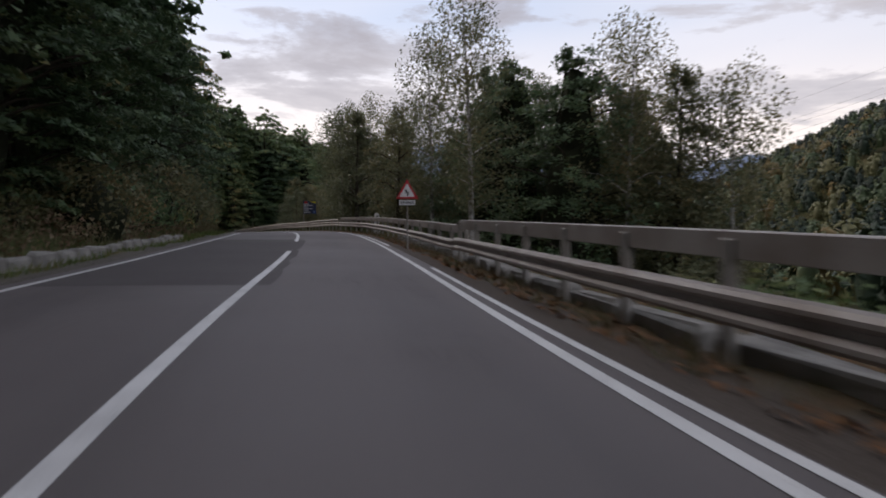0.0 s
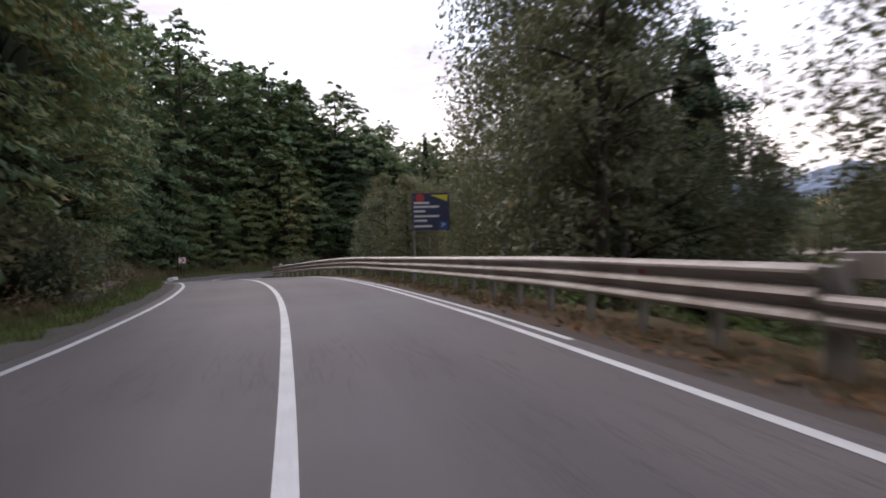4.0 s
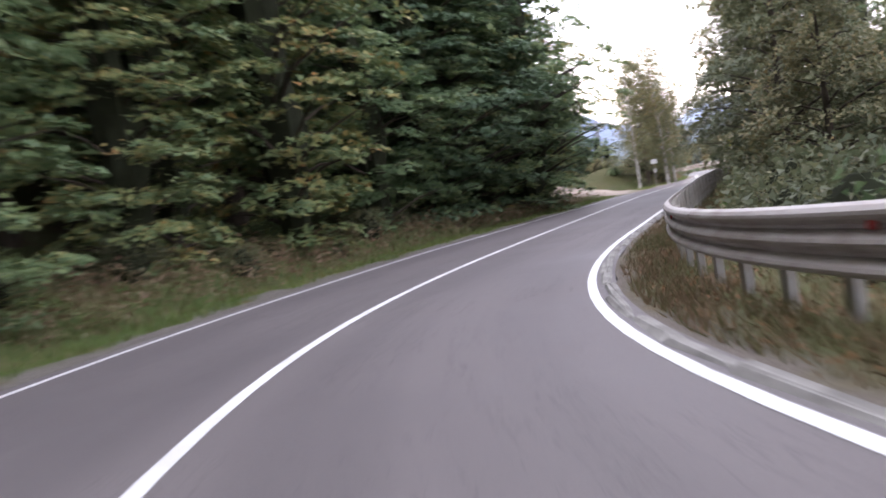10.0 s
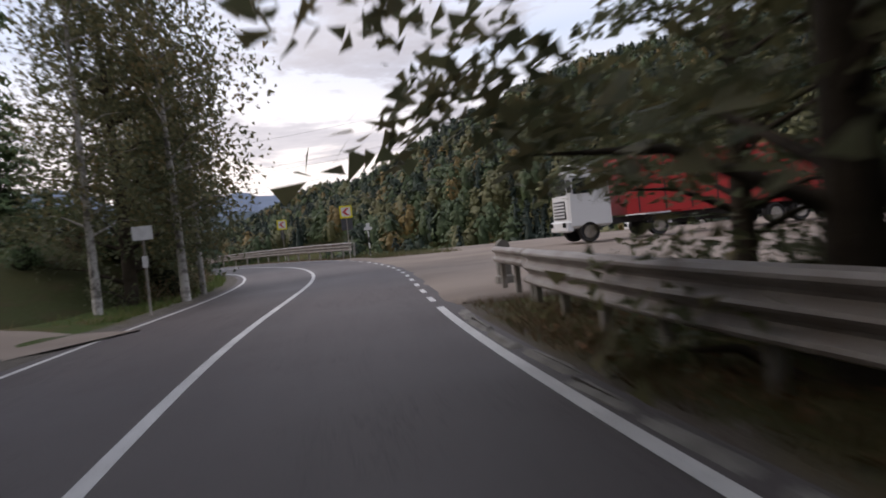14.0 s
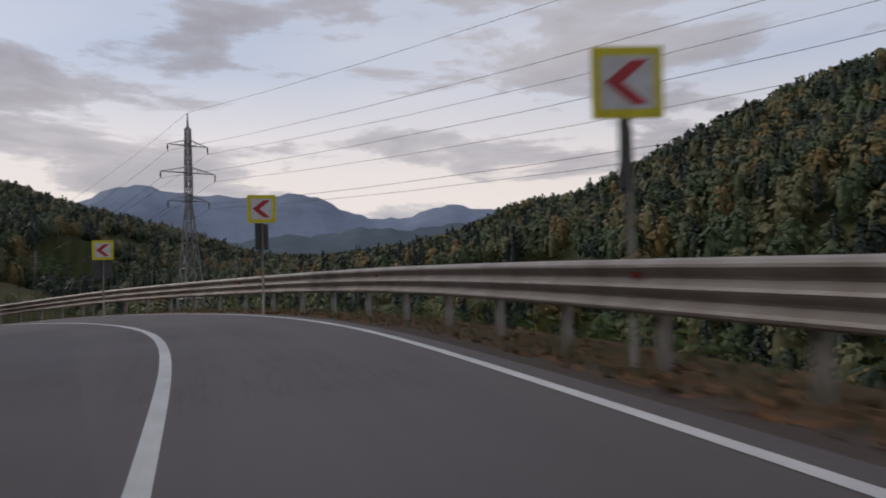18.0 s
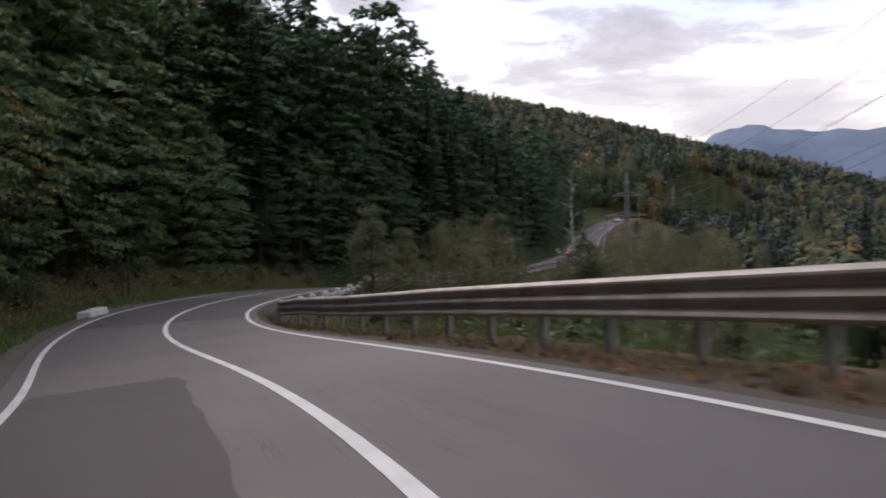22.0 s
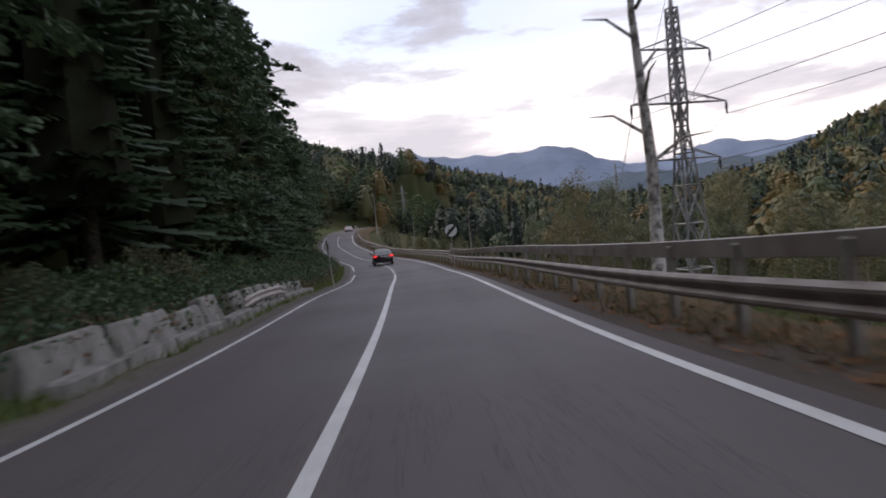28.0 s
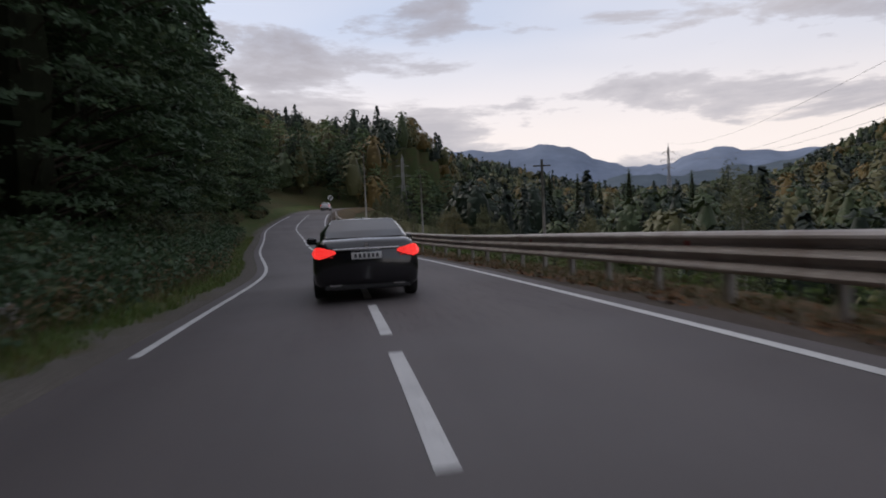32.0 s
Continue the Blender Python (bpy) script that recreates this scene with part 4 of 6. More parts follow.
def build_forest():
    rng = np.random.default_rng(11)
    crowns, stems = {}, {}

    def join(key, x, y, scale, turn, tall):
        m = Matrix.LocRotScale((x, y, ground_z(x, y) - 0.12), Euler((0, 0, turn)), (scale, scale, scale * tall))
        a, tr = np.array(m.to_3x3()), np.array(m.translation)
        for me, store in zip(MODELS[key][3], (stems, crowns)):
            if me.name not in CACHE:
                v = np.empty(len(me.vertices) * 3)
                me.vertices.foreach_get("co", v)
                CACHE[me.name] = (v.reshape(-1, 3), [tuple(q.vertices) for q in me.polygons if q.material_index == 0])
            v, f = CACHE[me.name]
            mat = me.materials[0]
            vs, fs = store.setdefault(mat.name, ([], [], [0]))[:2]
            n = store[mat.name][2]
            vs.append(v @ a.T + tr)
            fs.extend(tuple(k + n[0] for k in q) for q in f)
            n[0] += len(v)

    # the wooded hillside left of the road
    s = 4.0
    while s < 520:
        if spur(s) > (0.3 if s < 230 else 0.6):
            for row, (off, jit) in enumerate(((4.6, 1.1), (9.0, 2.0))):
                d = -(lane_left(s) + 0.35 + off + (1.6 if s > 330 else 0.0) + rng.uniform(-jit, jit))
                c, side, _ = on_line(s + rng.uniform(-1.2, 1.2))
                x, y = c[0] + side[0] * d, c[1] + side[1] * d
                if clear_of_road(x, y, 6.2):
                    conif = (s > 372 and rng.uniform() < 0.5) or rng.uniform() < 0.05
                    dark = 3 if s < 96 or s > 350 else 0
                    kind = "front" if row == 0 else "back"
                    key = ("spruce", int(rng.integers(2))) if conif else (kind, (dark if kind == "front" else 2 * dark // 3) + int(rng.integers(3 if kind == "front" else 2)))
                    size, turn, tall = (0.9 if row == 0 else 1.15) * rng.uniform(0.75, 1.25), rng.uniform(0, 6.28), rng.uniform(0.95, 1.2)
                    if row == 0:
                        plant(key, x, y, size, turn, None, "trees of the forest edge", tall)
                    else:
                        join(key, x, y, size, turn, tall)
        s += rng.uniform(3.3, 4.4)
    for s in np.arange(4, 540, 5.0):
        if spur(s) > (0.45 if s < 230 else 0.6):
            for off in (13.5, 20, 28, 39):
                d = -(off + rng.uniform(-2.5, 2.5))
                c, side, _ = on_line(s + rng.uniform(-2.5, 2.5))
                x, y = c[0] + side[0] * d, c[1] + side[1] * d
                if clear_of_road(x, y, 9):
                    conif = rng.uniform() < (0.45 if s > 378 else 0.12)
                    join(("spruce", int(rng.integers(2))) if conif else ("back", (2 if s < 90 or s > 338 else 0) + int(rng.integers(2))), x, y, (1.25 if 120 < s < 200 else 1.05) * rng.uniform(0.85, 1.2), rng.uniform(0, 6.28), rng.uniform(0.9, 1.15))
    # the forest where the road leaves the valley
    for s in np.arange(446, 520, 3.6):
        for off in (7.0, 13.0):
            p = at(s, -(lane_left(s) + off + rng.uniform(-1.5, 1.5)))
            join(("back", int(rng.integers(4))), p.x, p.y, rng.uniform(0.7, 0.95), s, 1.0)
    for k in range(16):
        join(("back", k % 4), -72 + 2.9 * k, 506 + 7 * (k % 3) + rng.uniform(-2, 2), rng.uniform(0.65, 0.9), k, 1.0)
    for store, what in ((crowns, "hillside_crowns"), (stems, "hillside_trunks")):
        for mat, (vs, fs, n) in store.items():
            sh = Shape()
            sh.v, sh.f = np.vstack(vs).tolist(), fs
            tagged(new(what, sh.mesh(what, bpy.data.materials[mat])), "dense mixed forest climbing the hillside", "forest", kind="stuff")
    # the valley side
    def right_row(a, b, step, offs, keys, scale, skip=()):
        for s in np.arange(a, b, step):
            for off in offs:
                if rng.uniform() < 0.12:
                    continue
                q = s + rng.uniform(-step / 2, step / 2)
                d = lane_right(q) + 0.35 + off + rng.uniform(-1.2, 1.2)
                c, side, _ = on_line(q)
                x, y = c[0] + side[0] * d, c[1] + side[1] * d
                if clear_of_road(x, y, 5.4) and not any(math.hypot(x - sx, y - sy) < r for sx, sy, r in skip):
                    plant(keys[int(rng.integers(len(keys)))], x, y, scale * rng.uniform(0.75, 1.25), rng.uniform(0, 6.28), None, "trees below the road", rng.uniform(0.9, 1.15))

    W, B, F, U = ("willow", 0), ("birch", 0), ("front", 5), ("bush", 0)
    right_row(74, 100, 4.6, (5.5, 10, 15), (("fine", 1), ("birch", 1), W, ("fine", 0)), 0.95, ((-14.4, 68.3, 3.0),))
    right_row(98, 118, 4.4, (8, 13, 19), (W, ("birch", 2), ("willow", 1), W), 0.78)
    right_row(118, 150, 3.8, (9, 14, 20), (W, ("birch", 2), ("willow", 1), W), 0.78)
    right_row(146, 186, 2.6, (4.2,), (("bush", 0), ("bush", 1), ("bush", 0)), 1.15)
    right_row(150, 186, 4.0, (10, 15), (W, ("willow", 1), ("front", 2), W), 0.85)
    right_row(184, 210, 4.0, (4.6, 9), (("fine", 1), ("fine", 0), ("fine", 1), ("willow", 1)), 0.95)
    right_row(184, 210, 4.5, (15,), (F, ("front", 3)), 0.95)
    right_row(319, 352, 4.2, (5.0, 9, 14, 20), (W, ("birch", 0), ("bush", 1), ("willow", 1)), 0.55)
    right_row(296, 322, 3.2, (4.5, 7.5), (("bush", 0), ("bush", 1)), 0.8)
    right_row(322, 346, 6.0, (13,), (W, B), 0.75)
    right_row(352, 425, 6.5, (14, 21), (B, W, ("birch", 2)), 0.75)
    right_row(430, 520, 6.0, (7, 13, 20), (("birch", 2), W, ("bush", 1)), 0.5)
    right_row(250, 300, 5.0, (6.5,), (("bush", 0), ("bush", 1), ("bush", 2)), 0.75)
    right_row(26, 60, 4.0, (5.5, 8, 11), (("bush", 0), ("bush", 1)), 0.85)
    right_row(100, 205, 4.0, (3.8,), (("bush", 0), ("bush", 2), ("bush", 1)), 0.55)
    # beyond the lay-by, and along the valley floor
    for k in range(30):
        s_, d_ = 208 + 46 * rng.uniform(), 43.5 + 5 * rng.uniform()
        c, side, _ = on_line(s_)
        plant((W, B, ("willow", 1), ("birch", 1))[k % 4], c[0] + side[0] * d_, c[1] + side[1] * d_, rng.uniform(0.36, 0.6), k, None, "trees beyond the lay-by")
    # left of the road: bushes at the forest foot, and the spur inside the left-hand bend
    for s in np.arange(6, 520, 2.6):
        if spur(s) > 0.6:
            q, d = s + rng.uniform(-1, 1), -(lane_left(s) + 0.35 + rng.uniform(2.6, 4.4))
            p = at(q, d)
            plant(("bush", int(rng.integers(3))), p.x, p.y, rng.uniform(0.4, 0.8), rng.uniform(0, 6.28), p.z, "bushes at the forest's foot")
    for x, y, key, sc in ((-15.6, 172.0, ("birch", 0), 1.15), (-16.8, 173.4, ("willow", 1), 0.95), (-14.0, 174.6, ("birch", 2), 1.15), (-18.4, 171.2, ("birch", 1), 0.85), (-15.0, 176.5, ("willow", 0), 1.0),
                          (-28.8, 162.5, ("front", 4), 0.95), (-31.0, 166.0, ("front", 3), 1.05), (-29.5, 169.0, ("willow", 1), 1.0), (-33.0, 166.0, ("front", 4), 0.85), (-27.5, 173.5, ("birch", 1), 0.8),
                          (-8.2, 193.0, ("willow", 1), 0.95), (-9.0, 195.0, ("birch", 1), 0.85), (-8.0, 198.0, ("willow", 1), 0.8), (-7.9, 190.6, ("birch", 0), 0.85), (-8.5, 192.0, ("front", 3), 0.7)):
        plant(key, x, y, sc, x, None, "trees on the spur")
    for s in np.arange(226, 296, 3.0):
        p = at(s, -(lane_left(s) + 0.35 + rng.uniform(2.2, 4.2)))
        plant(("bush", int(rng.integers(3))), p.x, p.y, rng.uniform(0.5, 0.9), s, p.z, "bushes inside the bend")
    for s in np.arange(262, 290, 4.0):
        p = at(s, -(lane_left(s) + 0.35 + rng.uniform(4.5, 6)))
        plant(("front", int(rng.integers(6))), p.x, p.y, rng.uniform(0.5, 0.7), s, None, "trees of the forest edge")
    for k in range(12):
        x, y = -17.6 + rng.normal(0, 2.0), 178.0 + rng.normal(0, 2.6)
        plant(("bush", k % 3), x, y, rng.uniform(0.45, 0.8), k, None, "bushes on the mound")
    # single trees that stand out
    for x, y, key, sc in ((-30.1, 183.9, ("spruce", 1), 1.25), (17.0, 232.0, ("spruce", 0), 0.42), (9.0, 34.0, ("birch", 1), 1.05), (12.0, 35.5, ("willow", 1), 1.15), (14.0, 33.5, ("birch", 0), 1.2), (10.5, 38.5, ("willow", 1), 1.1),
                          (1.0, 60.0, ("willow", 1), 1.1), (-2.5, 63.5, ("birch", 1), 1.1), (3.5, 66.0, ("willow", 0), 1.25)):
        plant(key, x, y, sc, y, None, "trees below the road")
    for k in range(9):
        plant(("spruce", k % 2), -14 + 3.4 * k + (9 if k > 5 else 0), 472 + 5 * math.sin(k * 2.0), 0.74 + 0.06 * (k % 3), k, None, "spruces in the valley")
    for x, y, sc in ((-27.0, 341.0, 0.85), (-21.0, 352.0, 1.0), (-12.0, 350.0, 0.9), (-5.0, 360.0, 1.0), (-24.0, 375.0, 0.8), (2.0, 372.0, 1.0)):
        plant(("birch", int(x) % 3), x, y, sc, y, None, "birches below the road")
    for s_, off, key, sc in ((106, 5.5, ("willow", 1), 1.1), (108, 7.5, ("birch", 1), 1.15), (109.5, 5.0, ("birch", 0), 1.25), (111.5, 6.5, ("birch", 1), 1.1), (112.5, 9.5, ("willow", 1), 1.1)):
        p = at(s_, lane_right(s_) + 0.35 + off)
        plant(key, p.x, p.y, sc, s_, None, "birches by the advert board")
    for s_, off, key, sc in ((191, 4.2, ("front", 4), 1.05), (195, 4.6, ("front", 3), 1.15), (199, 5.2, ("front", 4), 1.1), (203, 6.5, ("front", 3), 0.95)):
        p = at(s_, -(lane_left(s_) + 0.35 + off))
        plant(key, p.x, p.y, sc, s_, None, "trees of the forest edge")
    for x, y, key, sc in ((-35.5, 153.0, ("back", 0), 1.0), (-38.5, 158.5, ("back", 1), 1.0), (-41.0, 151.0, ("back", 3), 1.05), (-34.0, 161.5, ("back", 2), 0.85), (-44.0, 145.0, ("back", 0), 1.15), (-46.0, 138.0, ("back", 1), 1.1),
                          (-48.5, 156.0, ("back", 2), 1.1), (-52.0, 147.0, ("back", 3), 1.15), (-43.0, 163.0, ("back", 1), 0.95)):
        plant(key, x, y, sc, 3 * x, None, "trees of the forest edge")
    for x, y, key, sc in ((-30.5, 156.0, ("front", 1), 1.0), (-34.0, 159.5, ("front", 4), 1.1), (-18.4, 151.8, ("fine", 1), 1.15),
                          (-11.8, 78.0, ("birch", 1), 1.1), (-10.2, 80.5, ("birch", 0), 1.25), (-8.3, 77.5, ("birch", 1), 1.0), (-9.0, 83.5, ("willow", 1), 1.1), (-6.3, 79.0, ("fine", 1), 1.05), (-12.9, 84.0, ("birch", 0), 1.2), (-4.2, 75.0, ("fine", 0), 1.1), (-7.0, 73.0, ("fine", 1), 1.1), (-11.0, 88.0, ("willow", 1), 0.9), (-30.6, 152.6, ("front", 1), 1.2), (-34.5, 149.5, ("front", 4), 1.2), (-33.5, 155.5, ("front", 1), 1.3), (-37.0, 145.5, ("front", 4), 1.2),
                          (3.0, 44.5, ("fine", 0), 1.1), (6.5, 47.5, ("birch", 1), 1.05), (1.5, 52.0, ("fine", 1), 1.05), (10.0, 50.0, ("fine", 0), 1.15), (5.0, 57.5, ("willow", 1), 1.05), (8.5, 43.0, ("fine", 1), 1.1), (12.5, 44.5, ("fine", 0), 1.2), (6.0, 41.0, ("birch", 0), 1.1)):
        plant(key, x, y, sc, 3 * x, None, "trees of the forest edge" if x < -20 else "trees below the road")
    for s_ in np.arange(62, 112, 1.7):
        p = at(s_, -(lane_left(s_) + 0.35 + rng.uniform(2.4, 3.6)))
        plant(("bush", int(rng.integers(2))), p.x, p.y, rng.uniform(0.95, 1.5), s_, p.z, "bushes on the bank")
    # bare dead birch by the pylon
    dead = thing("dead_birch", "dead leafless birch with broken pale branches", "tree", pose(-32.3, 310.2, ground_z(-32.3, 310.2) - 0.1))
    wood = Shape().tube([(0, 0, 0), (0.1, 0, 5), (-0.1, 0.1, 10), (0.15, 0, 14.5)], [0.24, 0.19, 0.12, 0.03], 7)
    part("trunk", wood, BIRCHBARK, dead, "", True)
    for k in range(9):
        z, q = 5.0 + k * 1.0, k * 2.3
        tip = Vector((math.cos(q) * (2.2 - 0.13 * k), math.sin(q) * (2.2 - 0.13 * k), z + 0.9))
        part("branch", Shape().tube([(0, 0, z), tip * 0.55 + Vector((0, 0, z * 0.45 + 0.3)), tip], [0.07, 0.045, 0.012], 5), BIRCHBARK, dead)


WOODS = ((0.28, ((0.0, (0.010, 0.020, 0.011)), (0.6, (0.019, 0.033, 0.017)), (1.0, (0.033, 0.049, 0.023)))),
         (0.27, ((0.0, (0.024, 0.040, 0.017)), (0.6, (0.044, 0.065, 0.027)), (1.0, (0.070, 0.090, 0.036)))),
         (0.22, ((0.0, (0.059, 0.065, 0.027)), (0.6, (0.100, 0.099, 0.042)), (1.0, (0.141, 0.122, 0.053)))),
         (0.09, ((0.0, (0.096, 0.072, 0.025)), (0.6, (0.155, 0.105, 0.032)), (1.0, (0.200, 0.114, 0.038)))),
         (0.14, ((0.0, (0.009, 0.017, 0.013)), (0.6, (0.015, 0.026, 0.019)), (1.0, (0.025, 0.036, 0.025)))))


def wood_crowns(rng, q, tall, r, conif, per, size):
    """Ragged domes, or cones for conifers, of outward-facing leaf masses: points and quads."""
    n = len(q)
    u = rng.uniform(0, 1, (n, per)) ** 0.75
    env = np.where(conif[:, None], 1.05 - u, np.sin(np.pi * (0.20 + 0.78 * u)) ** 0.6)
    a = rng.uniform(0, 6.283, (n, per))
    lump = 1 + 0.22 * np.sin(3 * a + q[:, 0, None]) * np.sin(5 * u + q[:, 1, None])
    rr = r[:, None] * env * lump * rng.uniform(0.80, 1.10, (n, per))
    p = np.stack([q[:, 0, None] + rr * np.cos(a), q[:, 1, None] + rr * np.sin(a), q[:, 2, None] + tall[:, None] * (0.10 + 0.90 * u)], 2).reshape(-1, 3)
    up = np.stack([np.cos(a) * 0.8, np.sin(a) * 0.8, (u - 0.30) * 1.7], 2).reshape(-1, 3) + rng.normal(0, 0.24, (n * per, 3))
    up /= np.linalg.norm(up, axis=1)[:, None]
    e = np.cross(up, rng.normal(0, 1, (n * per, 3)))
    e /= np.linalg.norm(e, axis=1)[:, None]
    b = np.cross(up, e)
    s = np.repeat(size * (r / 3.0), per)[:, None] * rng.uniform(0.6, 1.3, (n * per, 1))
    k = rng.uniform(0.55, 1.0, (4, n * per, 1))
    v = np.stack([p - e * s * k[0], p + b * s * k[1] * 0.8 - up * s * 0.2, p + e * s * k[2], p - b * s * k[3] * 0.8 - up * s * 0.2], 1).reshape(-1, 3)
    leaves = np.arange(4 * n * per).reshape(-1, 4)
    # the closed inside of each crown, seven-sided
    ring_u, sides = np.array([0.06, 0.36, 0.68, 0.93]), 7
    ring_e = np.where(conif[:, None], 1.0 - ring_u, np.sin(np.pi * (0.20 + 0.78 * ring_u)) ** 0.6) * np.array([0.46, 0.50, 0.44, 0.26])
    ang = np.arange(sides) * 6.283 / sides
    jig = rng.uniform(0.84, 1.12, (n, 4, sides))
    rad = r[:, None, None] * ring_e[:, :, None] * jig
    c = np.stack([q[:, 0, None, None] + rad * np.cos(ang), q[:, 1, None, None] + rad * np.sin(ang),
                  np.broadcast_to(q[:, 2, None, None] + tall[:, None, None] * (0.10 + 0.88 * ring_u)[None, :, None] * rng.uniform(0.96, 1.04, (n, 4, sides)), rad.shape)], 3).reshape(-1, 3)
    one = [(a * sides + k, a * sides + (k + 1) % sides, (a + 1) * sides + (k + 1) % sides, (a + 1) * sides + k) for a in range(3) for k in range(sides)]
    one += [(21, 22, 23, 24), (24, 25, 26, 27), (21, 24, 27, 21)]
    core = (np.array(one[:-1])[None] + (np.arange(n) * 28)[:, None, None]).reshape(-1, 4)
    return np.vstack([v, c]), np.vstack([leaves, core + len(v)]), np.arange(len(leaves) + len(core)) >= len(leaves)


def build_far_woods():
    """Woods on the far slopes, thinner the farther they stand."""
    rng = np.random.default_rng(21)
    mats = [leaf_material("far_woods", stops, 0.1, 0.06, 0.16) for _, stops in WOODS]
    store = [[] for _ in WOODS]
    for near_, far_, step, per, size, grow in ((9, 105, 7.4, 150, 0.52, 1.1), (105, 230, 7.2, 100, 0.72, 1.15), (230, 470, 8.0, 34, 1.0, 1.2), (470, 1250, 12.5, 15, 1.5, 1.7)):
        gx, gy = np.meshgrid(np.arange(-600, 900, step), np.arange(-120, 1350, step))
        x, y = (g.ravel() + rng.uniform(-0.45, 0.45, g.size) * step for g in (gx, gy))
        d = np.sqrt(np.min((x[:, None] - LINE[None, ::10, 0]) ** 2 + (y[:, None] - LINE[None, ::10, 1]) ** 2, axis=1))
        keep = (d > near_) & (d <= far_) & ~((x < -75) & (y < 190)) & ~((d < 75) & (x < -50) & (y < 425)) & ((d > 60) | ((y > 425) & (d > 24)) | (y > 488) | ((y > 245) & (x > -40) & (d > 32))) & (y > x * 0.5 - 180) & (x < 720) & (x > -480)
        # clearings on the valley floor
        keep &= (np.sin(x * 0.031 + 2) * np.sin(y * 0.027 + 1) < 0.62) | (x > 180)
        x, y = x[keep], y[keep]
        q = np.stack([x, y, terrain_height(x, y)], 1)
        pick = rng.uniform(0, 1, len(q)) + 0.16 * np.sin(x * 0.045) * np.sin(y * 0.038 + 1)
        edge = 0.0
        for k, (share, _) in enumerate(WOODS):
            mine = (pick >= (edge if k else -9)) & (pick < (edge + share if k < len(WOODS) - 1 else 9))
            edge += share
            n = int(mine.sum())
            conif = np.full(n, k == 4)
            tall, r = rng.uniform(6.5, 11.8, n) * grow ** 0.5, rng.uniform(2.7, 4.2, n) * grow
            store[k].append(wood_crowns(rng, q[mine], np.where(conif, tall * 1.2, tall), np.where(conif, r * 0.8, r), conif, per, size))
    for k, groups in enumerate(store):
        base, fs = 0, []
        for v, f, _ in groups:
            fs.append(f + base)
            base += len(v)
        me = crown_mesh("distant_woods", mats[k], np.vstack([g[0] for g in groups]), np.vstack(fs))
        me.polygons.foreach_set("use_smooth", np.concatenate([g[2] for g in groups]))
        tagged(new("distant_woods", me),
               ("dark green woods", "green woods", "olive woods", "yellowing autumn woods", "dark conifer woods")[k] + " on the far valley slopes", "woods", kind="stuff")


